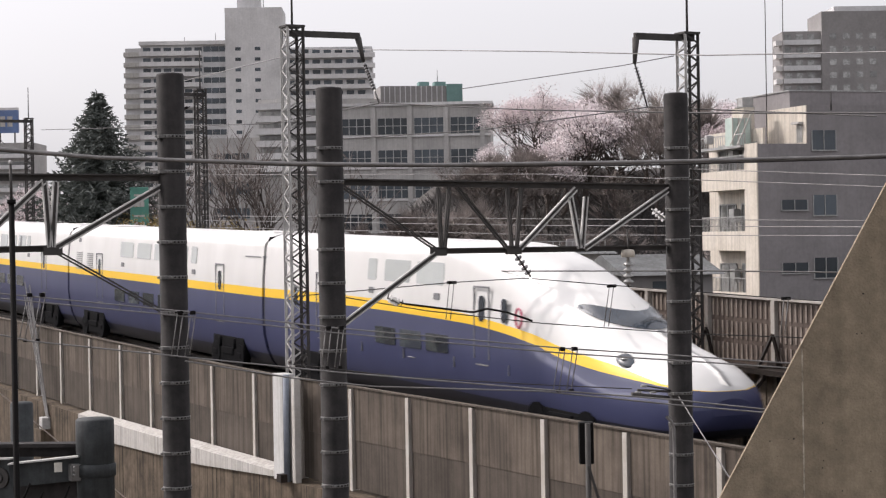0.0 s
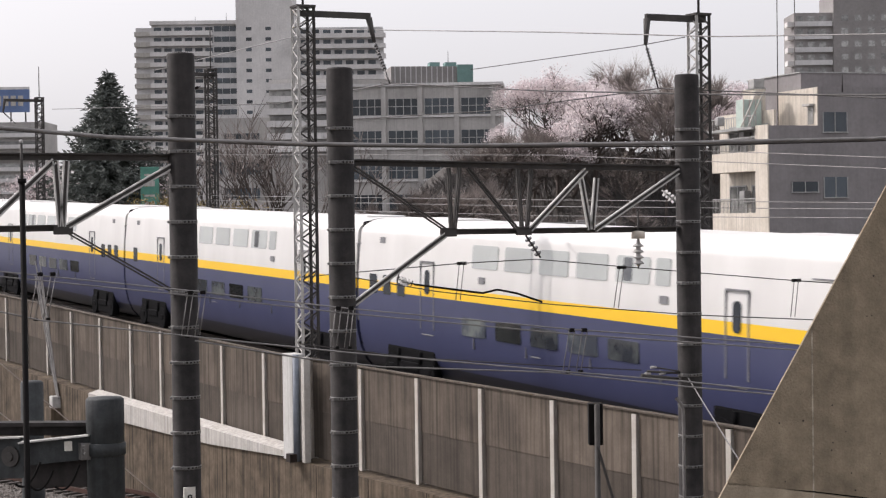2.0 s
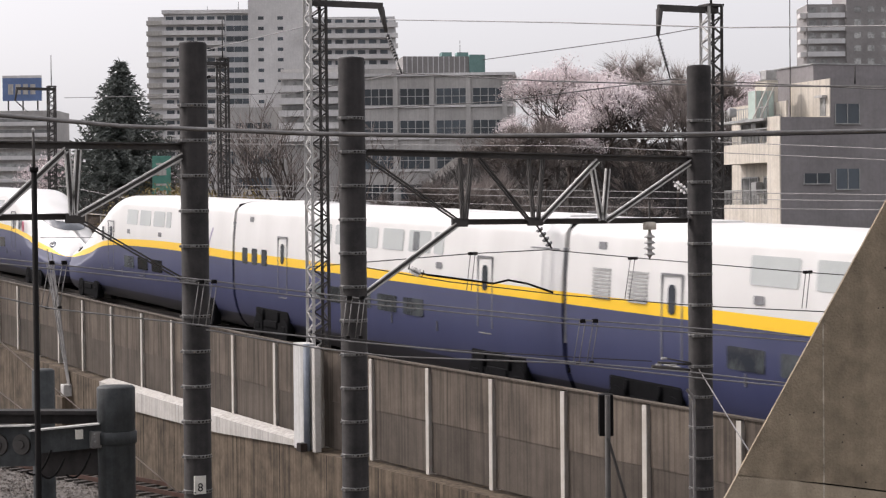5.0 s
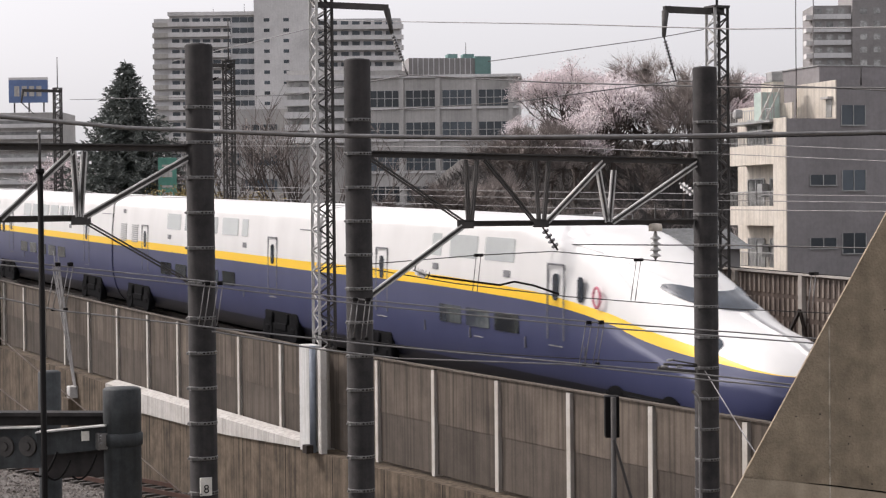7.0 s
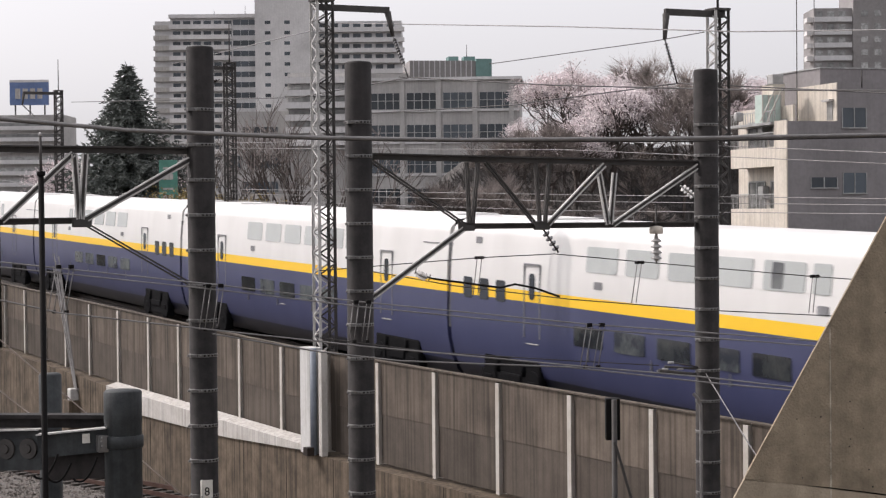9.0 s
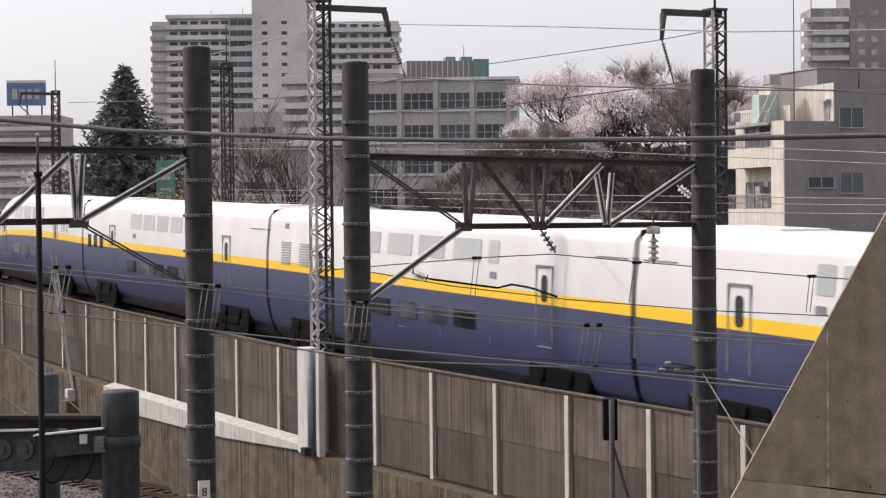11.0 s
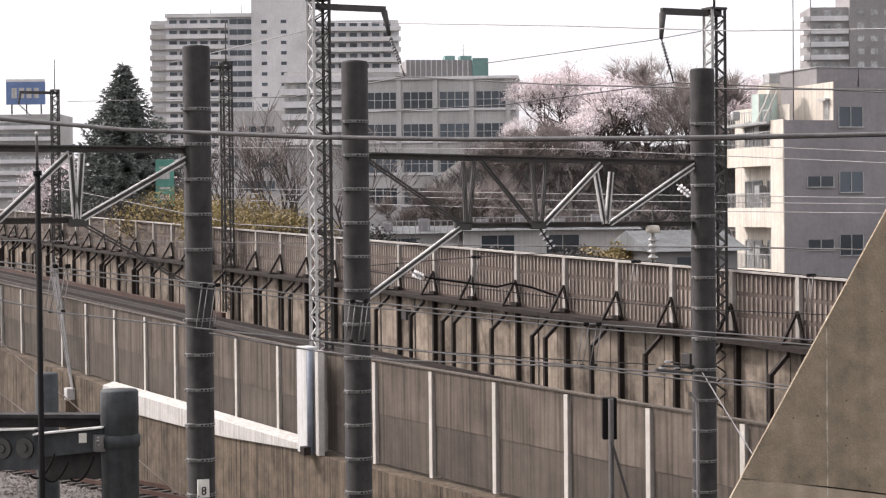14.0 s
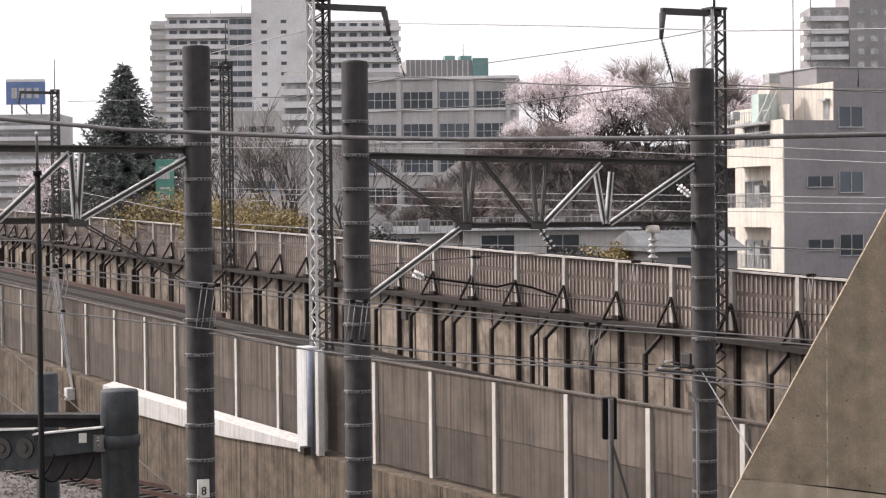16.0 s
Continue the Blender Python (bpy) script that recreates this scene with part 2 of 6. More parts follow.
def livery(name, nose):
    """White over a yellow band over deep blue. On an end car the band dips towards the nose."""
    m = bpy.data.materials.new(name)
    m.use_nodes = True
    nt = m.node_tree
    b = nt.nodes["Principled BSDF"]
    b.inputs["Roughness"].default_value = 0.42
    b.inputs["Coat Weight"].default_value = 0.08
    tc = nt.nodes.new("ShaderNodeTexCoord")
    sep = nt.nodes.new("ShaderNodeSeparateXYZ")
    nt.links.new(tc.outputs["Object"], sep.inputs[0])

    def line(points):
        mr = nt.nodes.new("ShaderNodeMapRange")
        mr.inputs[1].default_value, mr.inputs[2].default_value = -12.85, 12.85
        nt.links.new(sep.outputs["X"], mr.inputs[0])
        fc = nt.nodes.new("ShaderNodeFloatCurve")
        cv = fc.mapping.curves[0]
        while len(cv.points) > 2:
            cv.points.remove(cv.points[1])
        pts = sorted(((12.85 - d + 12.85) / 25.7, z / 5) for d, z in points)
        cv.points[0].location, cv.points[-1].location = pts[0], pts[-1]
        for p in pts[1:-1]:
            cv.points.new(*p)
        fc.mapping.update()
        nt.links.new(mr.outputs[0], fc.inputs["Value"])
        sub = nt.nodes.new("ShaderNodeMath")
        sub.operation = "MULTIPLY"
        sub.inputs[1].default_value = 5.0
        nt.links.new(fc.outputs[0], sub.inputs[0])
        gt = nt.nodes.new("ShaderNodeMath")
        gt.operation = "GREATER_THAN"
        nt.links.new(sep.outputs["Z"], gt.inputs[0])
        nt.links.new(sub.outputs[0], gt.inputs[1])
        return gt.outputs[0]
    if nose:
        low = line([(0, 1.16), (0.8, 1.24), (3.3, 1.42), (5.3, 1.64), (7.0, 1.96), (8.9, 2.16), (11, 2.25), (25.7, 2.27)])
        high = line([(0, 1.17), (0.8, 1.27), (2.0, 1.46), (3.3, 1.66), (5.3, 1.92), (7.0, 2.20), (8.9, 2.40), (11, 2.53), (25.7, 2.58)])
    else:
        low, high = line([(0, 2.27), (25.7, 2.27)]), line([(0, 2.58), (25.7, 2.58)])
    noi = nt.nodes.new("ShaderNodeTexNoise")
    noi.inputs["Scale"].default_value, noi.inputs["Detail"].default_value = 1.2, 5
    mp = nt.nodes.new("ShaderNodeMapping")
    mp.inputs["Scale"].default_value = (0.7, 1, 0.25)
    nt.links.new(tc.outputs["Object"], mp.inputs[0])
    nt.links.new(mp.outputs[0], noi.inputs["Vector"])

    def mix(fac, a, c):
        x = nt.nodes.new("ShaderNodeMix")
        x.data_type = "RGBA"
        nt.links.new(fac, x.inputs[0])
        for s, i in ((a, 6), (c, 7)):
            if isinstance(s, tuple):
                x.inputs[i].default_value = (*s, 1)
            else:
                nt.links.new(s, x.inputs[i])
        return x.outputs[2]
    dirt = nt.nodes.new("ShaderNodeMapRange")
    dirt.inputs[1].default_value, dirt.inputs[2].default_value = 0.3, 0.8
    nt.links.new(noi.outputs["Fac"], dirt.inputs[0])
    blue = mix(dirt.outputs[0], (0.036, 0.042, 0.101), (0.049, 0.055, 0.122))
    # near-black below this height: shade under the body, put into the paint colour
    above_shade = nt.nodes.new("ShaderNodeMath")
    above_shade.operation = "GREATER_THAN"
    above_shade.inputs[1].default_value = 0.22
    nt.links.new(sep.outputs["Z"], above_shade.inputs[0])
    blue = mix(above_shade.outputs[0], (0.010, 0.011, 0.020), blue)
    white = mix(dirt.outputs[0], (0.61, 0.60, 0.582), (0.70, 0.69, 0.675))
    body = mix(high, (0.86, 0.53, 0.015), white)
    body = mix(low, blue, body)
    nt.links.new(body, b.inputs["Base Color"])
    return m


M_LIV = livery("car_livery", False)
M_LIVN = livery("end_car_livery", True)


# ---------------------------------------------------------------- mesh helpers
def box(bm, x0, x1, y0, y1, z0, z1, bevel=0.0):
    v = [bm.verts.new((x, y, z)) for x in (x0, x1) for y in (y0, y1) for z in (z0, z1)]
    f = [bm.faces.new([v[i] for i in q]) for q in ((0, 1, 3, 2), (4, 6, 7, 5), (0, 4, 5, 1), (2, 3, 7, 6), (0, 2, 6, 4), (1, 5, 7, 3))]
    if bevel:
        bmesh.ops.bevel(bm, geom=list({e for q in f for e in q.edges}), offset=bevel, segments=2, affect="EDGES", profile=0.6)
    return bm


def beam(bm, a, b, w, h):
    """A straight bar of section w x h from a to b, h being the upright side."""
    a, b = Vector(a), Vector(b)
    d = (b - a).normalized()
    s = d.cross(Vector((0, 0, 1)))
    s = Vector((1, 0, 0)) if s.length < 1e-3 else s.normalized()
    u = s.cross(d)
    v = [bm.verts.new(p + s * i * w / 2 + u * j * h / 2) for p in (a, b) for i, j in ((-1, -1), (1, -1), (1, 1), (-1, 1))]
    for q in ((3, 2, 1, 0), (4, 5, 6, 7), (0, 1, 5, 4), (1, 2, 6, 5), (2, 3, 7, 6), (3, 0, 4, 7)):
        bm.faces.new([v[i] for i in q])
    return bm


def tube(bm, a, b, r0, r1=None, n=8, caps=True):
    r1 = r0 if r1 is None else r1
    a, b = Vector(a), Vector(b)
    d = (b - a).normalized()
    s = d.orthogonal().normalized()
    u = d.cross(s)
    rings = []
    for p, r in ((a, r0), (b, r1)):
        rings.append([bm.verts.new(p + (s * math.cos(i * math.tau / n) + u * math.sin(i * math.tau / n)) * r) for i in range(n)])
    for i in range(n):
        f = bm.faces.new((rings[0][i], rings[0][(i + 1) % n], rings[1][(i + 1) % n], rings[1][i]))
        f.smooth = True
    if caps:
        bm.faces.new(rings[0][::-1])
        bm.faces.new(rings[1])
    return bm


def lathe(bm, base, rows, n=20):
    """A turned upright shape: rows of (radius, height above base)."""
    rings = [[bm.verts.new((base[0] + r * math.cos(i * math.tau / n), base[1] + r * math.sin(i * math.tau / n), base[2] + z)) for i in range(n)] for r, z in rows]
    for p, q in zip(rings, rings[1:]):
        for i in range(n):
            bm.faces.new((p[i], p[(i + 1) % n], q[(i + 1) % n], q[i])).smooth = True
    bm.faces.new(rings[0][::-1])
    bm.faces.new(rings[-1])
    return bm


def wire(bm, pts, r, n=5):
    """A cable through points."""
    pts = [Vector(p) for p in pts]
    rings = []
    for i, p in enumerate(pts):
        d = (pts[min(i + 1, len(pts) - 1)] - pts[max(i - 1, 0)]).normalized()
        s = d.cross(Vector((0.13, 0.21, 1))).normalized()
        u = s.cross(d)
        rings.append([bm.verts.new(p + (s * math.cos(k * math.tau / n) + u * math.sin(k * math.tau / n)) * r) for k in range(n)])
    for p, q in zip(rings, rings[1:]):
        for k in range(n):
            bm.faces.new((p[k], p[(k + 1) % n], q[(k + 1) % n], q[k])).smooth = True
    return bm


def sag(a, b, drop, n=10):
    a, b = Vector(a), Vector(b)
    return [a.lerp(b, i / n) - Vector((0, 0, drop * 4 * (i / n) * (1 - i / n))) for i in range(n + 1)]


def mesh_of(name, bm, mat):
    me = bpy.data.meshes.new(name)
    bm.to_mesh(me)
    bm.free()
    for m in mat if isinstance(mat, (list, tuple)) else (mat,):
        me.materials.append(m)
    return me


def thing(name, bm, mat, label="", category="", group="", kind="", at=(0, 0, 0)):
    ob = new(name, mesh_of(name, bm, mat))
    ob.location = at
    return tagged(ob, label, category, group, kind)


def empty(name, label="", category="", group="", kind="", at=(0, 0, 0)):
    ob = new(name)
    ob.location = at
    return tagged(ob, label, category, group, kind)


def part(name, bm, mat, parent, label=""):
    ob = new(name, mesh_of(name, bm, mat))
    ob.parent = parent
    return tagged(ob, label)


def share(name, me, parent, at, label=""):
    ob = new(name, me)
    ob.parent = parent
    ob.location = at
    return tagged(ob, label)


def B():
    return bmesh.new()


# ---------------------------------------------------------------- ground and railway structure
GRADE = -0.0253


def rail_z(x):
    """Height of the high line's rails: an even grade through the cutting, level beyond it."""
    if x > -12:
        return 3.507 + GRADE * -12 + GRADE * 12 * (1 - math.exp(-(x + 12) / 12))
    if x < -150:
        return 3.507 + GRADE * -150 - GRADE * 40 * (1 - math.exp((x + 150) / 40))
    return 3.507 + GRADE * x


bm = B()
S = 3000
n = 12
grid = [[bm.verts.new((-S + 2 * S * i / n, -S + 2 * S * j / n, 0)) for j in range(n + 1)] for i in range(n + 1)]
for i in range(n):
    for j in range(n):
        bm.faces.new((grid[i][j], grid[i + 1][j], grid[i + 1][j + 1], grid[i][j + 1]))
thing("ground", bm, M_GROUND, "bare brown-grey earth beside the railway", "ground", kind="structure")


def strip(bm, prof, x0, x1, step, shift):
    """A profile of (y, z) swept along x with the rails' grade."""
    n = int((x1 - x0) / step)
    rings = []
    for i in range(n + 1):
        x = x0 + (x1 - x0) * i / n
        rings.append([bm.verts.new((x, y + shift(x)[0], z + shift(x)[1])) for y, z in prof])
    for p, q in zip(rings, rings[1:]):
        for k in range(len(prof)):
            bm.faces.new((p[k], q[k], q[(k + 1) % len(prof)], p[(k + 1) % len(prof)]))
    bm.faces.new(rings[0])
    bm.faces.new(rings[-1][::-1])
    return bm


# embankment that carries the high line
bm = strip(B(), [(21.2, -9), (21.2, -1.3), (29.4, -1.3), (29.4, -9)], -420, 470, 6, lambda x: (0, rail_z(x)))
thing("track_bed", bm, M_BED, "concrete track bed of the high line", "track bed", kind="structure")
for y in (26.03 - 0.72, 26.03 + 0.72):
    bm = strip(B(), [(y - 0.035, -0.71), (y - 0.035, -0.55), (y + 0.035, -0.55), (y + 0.035, -0.71)], -420, 470, 6, lambda x: (0, rail_z(x)))
    thing("rail", bm, M_BRACKET, "steel rail on the concrete bed", "rail", "rails of the high line")
bm = strip(B(), [(27.6, -1.3), (27.6, -0.55), (27.78, -0.55), (27.78, -1.3)], -200, -78, 6, lambda x: (0, rail_z(x)))
thing("cable_duct", bm, M_RUST, "rusty brown steel cable duct beside the track", "cable duct", kind="structure")
for y in (26.03 - 0.72, 26.03 + 0.72):
    bm = strip(B(), [(y - 0.16, -1.29), (y - 0.16, -0.714), (y + 0.16, -0.714), (y + 0.16, -1.29)], -420, 470, 6, lambda x: (0, rail_z(x)))
    thing("rail_plinth", bm, M_BED, "dark concrete plinth under a rail", "plinth", "rail plinths")


# ---- near noise wall: steel posts, concrete panels, retaining wall
def wall_y(x):
    return 20 + 0.05 * (x + 45)




FAR_POSTS = (-47.60, -50.69, -53.80, -56.40, -58.95, -61.80, -64.92, -68.12, -71.00, -73.75, -76.42)


def post_x(i):
    """Posts stand a little closer, and less evenly, along the older, farther length."""
    if i >= 0:
        return X_POST + i * 3.075
    if i >= -11:
        return FAR_POSTS[-i - 1]
    return FAR_POSTS[-1] + (i + 11) * 2.9


X_POST = -44.54
wall = empty("noise_wall", "grey-brown concrete panel noise wall with white steel posts", "noise wall", kind="structure")


def top_z(x):
    return 5.47 - (0.0328 if x < -51 else 0.0105) * (x + 51)


def foot_z(x):
    return 2.76 - (0.036 * (x + 50) if x < -50 else 0.0)


post_me = mesh_of("post", box(box(box(B(), -0.075, 0.075, -0.11, -0.085, 0, 1), -0.075, 0.075, 0.09, 0.11, 0, 1), -0.02, 0.02, -0.085, 0.09, 0, 1), M_WHITE)
for i in range(-26, 12):
    x = post_x(i)
    o = share("post", post_me, wall, (x, wall_y(x), foot_z(x) - 0.05))
    o.scale = (1, 1, top_z(x) - foot_z(x) + 0.02)
    o.rotation_euler = (0, 0, math.atan(0.05))
    # two panels between this post and the next, the upper one set a little forward, the lower one darker
    xa, xb = x + 0.1, post_x(i + 1) - 0.1
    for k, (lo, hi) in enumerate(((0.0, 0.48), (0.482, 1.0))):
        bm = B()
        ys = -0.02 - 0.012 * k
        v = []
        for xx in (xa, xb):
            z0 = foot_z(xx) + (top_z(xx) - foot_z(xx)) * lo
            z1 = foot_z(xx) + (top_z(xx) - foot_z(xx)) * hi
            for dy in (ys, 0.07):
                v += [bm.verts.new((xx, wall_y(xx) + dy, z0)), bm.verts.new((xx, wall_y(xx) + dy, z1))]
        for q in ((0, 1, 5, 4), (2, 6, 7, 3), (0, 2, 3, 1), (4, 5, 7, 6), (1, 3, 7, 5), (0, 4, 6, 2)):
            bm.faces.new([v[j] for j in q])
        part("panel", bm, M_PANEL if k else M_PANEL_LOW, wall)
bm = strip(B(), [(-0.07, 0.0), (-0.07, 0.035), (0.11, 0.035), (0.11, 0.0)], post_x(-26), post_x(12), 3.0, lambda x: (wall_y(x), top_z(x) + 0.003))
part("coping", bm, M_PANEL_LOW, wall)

bm = strip(B(), [(-0.45, -3), (-0.45, 0.0), (0.5, 0.0), (0.5, -3)], post_x(-26), post_x(12), 3.0, lambda x: (wall_y(x), foot_z(x) - 0.10))
retaining = thing("retaining_wall", bm, M_CONC, "stained grey-brown concrete retaining wall", "retaining wall", kind="structure")
for i in range(-20, 12):
    x = post_x(i) + 1.1
    part("joint", box(B(), x - 0.015, x + 0.015, wall_y(x) - 0.456, wall_y(x) - 0.44, 0, foot_z(x) - 0.1), M_BRACKET, retaining)
# whitewashed ledge along the foot of the panels
xa, xb = -65.0, -48.2
bm = B()
rings = []
for i in range(13):
    x = xa + (xb - xa) * i / 12
    zt = 2.97 + 0.0215 * (xb - x)
    zb = 2.72 - 0.22 * min(1.0, (xb - x) / 6)
    rings.append([bm.verts.new((x, wall_y(x) + y, z)) for y, z in ((-0.52, zb), (-0.52, zt - 0.10), (-0.12, zt + 0.02), (-0.12, zb))])
for ra, rb_ in zip(rings, rings[1:]):
    for j in range(4):
        bm.faces.new((ra[j], rb_[j], rb_[(j + 1) % 4], ra[(j + 1) % 4]))
bm.faces.new(rings[0])
bm.faces.new(rings[-1][::-1])
thing("ledge", bm, M_KERB, "whitewashed concrete ledge at the wall's foot", "ledge", kind="structure")

# ---- far wall: concrete with steel brackets, louvred screen above
YF = 29.3
YW = 28.83


def fence_top(x):
    return 7.94 - 0.0245 * (x - -53.98)


def fence_foot(x):
    return 6.19 - 0.0245 * (x - -54.02)


M_FPOST = material("pale_weathered_steel", (0.40, 0.37, 0.34), 0.6, other=(0.28, 0.25, 0.22), scale=2.5, amount=0.3, fine=30, bump=0.05)


def fence_x(i):
    """Places of the screen's posts."""
    if i >= 3:
        return -47.47 + (i - 3) * 2.925
    if i >= 0:
        return -56.92 + i * 3.15
    return -56.92 + i * 3.0


screen = empty("louvred_screen", "brown louvred metal noise screen with pale posts", "noise screen", kind="structure")
fpost_me = mesh_of("post", box(B(), -0.075, 0.075, -0.12, 0.06, 0, 1), M_FPOST)
brace_bm = beam(beam(B(), (0, -0.62, 0), (0, -0.12, 0.85), 0.075, 0.075), (0, -0.62, 0.0), (0, -0.1, 0.0), 0.08, 0.08)
beam(brace_bm, (0.02, -0.14, 0.85), (0.34, -0.14, 0.02), 0.07, 0.07)
box(brace_bm, -0.05, 0.36, -0.30, -0.12, 0.0, 0.14, 0.03)
brace_me = mesh_of("brace", brace_bm, M_BRACKET)
slat_me = mesh_of("slat", box(B(), -0.035, 0.035, -0.028, -0.004, 0, 1), M_SLAT)
slats = B()
for i in range(-34, 12):
    x = fence_x(i)
    FP = fence_x(i + 1) - x
    h = fence_top(x) - fence_foot(x)
    o = share("post", fpost_me, screen, (x, YF, fence_foot(x)))
    o.scale = (1, 1, h + 0.04)
    o = share("brace", brace_me, screen, (x, YF, fence_foot(x)))
    bm = B()
    v = []
    for xx in (x + 0.09, x + FP - 0.09):
        for dy in (0.0, 0.05):
            v += [bm.verts.new((xx, YF + dy, fence_foot(xx))), bm.verts.new((xx, YF + dy, fence_top(xx)))]
    for q in ((0, 1, 5, 4), (2, 6, 7, 3), (0, 2, 3, 1), (4, 5, 7, 6), (1, 3, 7, 5), (0, 4, 6, 2)):
        bm.faces.new([v[j] for j in q])
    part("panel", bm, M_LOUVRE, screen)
    for k in range(13):
        xs = x + 0.09 + (FP - 0.18) * (k + 0.5) / 13
        z0, z1 = fence_foot(xs), fence_top(xs)
        for a, b in ((0.04, 0.29), (0.36, 0.62), (0.69, 0.95)):
            if -1 < i < 7:
                o = share("slat", slat_me, screen, (xs, YF, z0 + (z1 - z0) * a))
                o.scale = (1, 1, (z1 - z0) * (b - a))
            else:
                box(slats, xs - 0.035, xs + 0.035, YF - 0.028, YF - 0.004, z0 + (z1 - z0) * a, z0 + (z1 - z0) * b)
part("slats", slats, M_SLAT, screen)["kind"] = "stuff"
bm = strip(B(), [(-0.13, -0.03), (-0.13, 0.025), (0.08, 0.025), (0.08, -0.03)], fence_x(-34), fence_x(12), 3.0, lambda x: (YF, fence_top(x)))
part("rail", bm, M_FPOST, screen)
bm = strip(B(), [(-0.70, -0.14), (-0.70, 0.0), (0.1, 0.0), (0.1, -0.14)], fence_x(-34), fence_x(12), 3.0, lambda x: (YF, fence_foot(x)))
part("walkway", bm, M_BRACKET, screen)

farwall = empty("parapet_wall", "weathered concrete parapet with dark steel brackets", "parapet wall", kind="structure")
for i in range(-34, 12):
    x = fence_x(i)
    FP = fence_x(i + 1) - x
    bm = B()
    v = []
    for xx in (x + 0.02, x + FP - 0.02):
        for dy in (0.0, 0.25):
            v += [bm.verts.new((xx, YW + dy + 0.12, rail_z(xx) - 1.31)), bm.verts.new((xx, YW + dy + 0.12, fence_foot(xx) - 0.14))]
    for q in ((0, 1, 5, 4), (2, 6, 7, 3), (0, 2, 3, 1), (4, 5, 7, 6), (1, 3, 7, 5), (0, 4, 6, 2)):
        bm.faces.new([v[j] for j in q])
    part("panel", bm, M_FARWALL, farwall)
    feet = (-0.17, 0.67) if i % 7 in (0, 2) else (0.28,)
    for dx in feet:
        bm = B()
        xx = x + dx
        zt, zb = fence_foot(xx) - 0.14, rail_z(xx) - 1.31
        beam(bm, (xx, YW - 0.19, zt), (xx, YW - 0.19, zt - 0.14), 0.10, 0.10)
        beam(bm, (xx, YW - 0.19, zt - 0.10), (xx, YW - 0.70, zt - 0.58), 0.10, 0.10)
        box(bm, xx - 0.055, xx + 0.055, YW - 0.76, YW - 0.64, zb, zt - 0.54)
        part("bracket", bm, M_BRACKET, farwall)
    xx = x + 0.72
    bm = box(B(), xx - 0.06, xx + 0.06, YW - 0.04, YW + 0.12, rail_z(xx) - 1.31, fence_foot(xx) - 0.16)
    part("stiffener", bm, M_BRACKET, farwall)
    bm = box(B(), xx + 1.2, xx + 1.24, YW + 0.09, YW + 0.12, rail_z(xx) - 1.31, fence_foot(xx) - 0.2)
    part("seam_strip", bm, M_STEEL, farwall)
    if i % 6 == 4:
        box_x = x + 1.4
        part("cable_box", box(B(), box_x - 0.2, box_x + 0.2, YW - 0.1, YW + 0.12, fence_foot(box_x) - 1.0, fence_foot(box_x) - 0.6, 0.02), M_STEEL, farwall)


# ---------------------------------------------------------------- catenary structures
def lattice_mast(x, y, z0, z1, w, arm, label, arm_z, stay, dark=False):
    """Square lattice mast with zigzag lacing and an arm along y. arm: its signed length."""
    top = empty("lattice_mast", label, "lattice mast", "lattice masts along the high line", at=(x, y, z0))
    h = z1 - z0
    for sx in (-1, 1):
        for sy in (-1, 1):
            bm = B()
            box(bm, sx * w / 2 - 0.045, sx * w / 2 + 0.045, sy * w / 2 - 0.008, sy * w / 2 + 0.008, 0, h)
            box(bm, sx * w / 2 - 0.008, sx * w / 2 + 0.008, sy * w / 2 - 0.045, sy * w / 2 + 0.045, 0, h)
            # sunward legs take the pale steel, shaded ones the dark: light put into colour
            part("leg", bm, M_GALV if sy < 0 and not dark else M_STEEL, top)
    k = int(h / (w * 0.62))
    dz = h / k
    o = w / 2 + 0.01
    # lacing coloured likewise: pale on the two sunward faces, dark on the shaded two
    for face, m in ((0, M_STEEL if dark else M_GALV), (1, M_STEEL), (2, M_STEEL if dark else M_GALV), (3, M_STEEL)):
        bars = []
        for sg in (-1, 1):
            ends = {0: ((-sg * w / 2, -o, 0), (sg * w / 2, -o, dz)), 1: ((-sg * w / 2, o, 0), (sg * w / 2, o, dz)),
                    2: ((-o, -sg * w / 2, 0), (-o, sg * w / 2, dz)), 3: ((o, -sg * w / 2, 0), (o, sg * w / 2, dz))}[face]
            bars.append(mesh_of("lacing_bar", beam(B(), *ends, 0.012, 0.045), m))
        for i in range(k):
            share("lacing_bar", bars[i % 2], top, (0, 0, dz * i))
    part("cap", box(B(), -w / 2 - 0.05, w / 2 + 0.05, -w / 2 - 0.05, w / 2 + 0.05, h, h + 0.06), M_STEEL, top)
    if arm:
        az = arm_z - z0
        s = 1 if arm > 0 else -1
        bm = B()
        beam(bm, (0, -s * w / 2, az), (0, arm, az), 0.12, 0.17)
        part("arm", bm, M_STEEL, top)
        part("drop_bracket", tube(B(), (0, arm - s * 0.04, az - 0.05), (0.1, arm + s * 0.08, az - 0.75), 0.10, 0.05, 6), M_STEEL, top)
        ins = B()
        a = Vector((0.1, arm + s * 0.08, az - 0.72))
        b = Vector(stay) - Vector((x, y, z0))
        tube(ins, a, b, 0.022, n=5)
        for i in range(9):
            p = a.lerp(b, 0.12 + i * 0.07)
            q = a.lerp(b, 0.14 + i * 0.07)
            tube(ins, p, q, 0.065, 0.045, 8)
        part("insulator_string", ins, M_INSUL_D, top, "dark ribbed insulator string")
        pole = B()
        tube(pole, (0, 0, h), (0, 0, h + 1.9), 0.035, 0.025, 6)
        part("finial_pole", pole, M_STEEL, top)
    return top


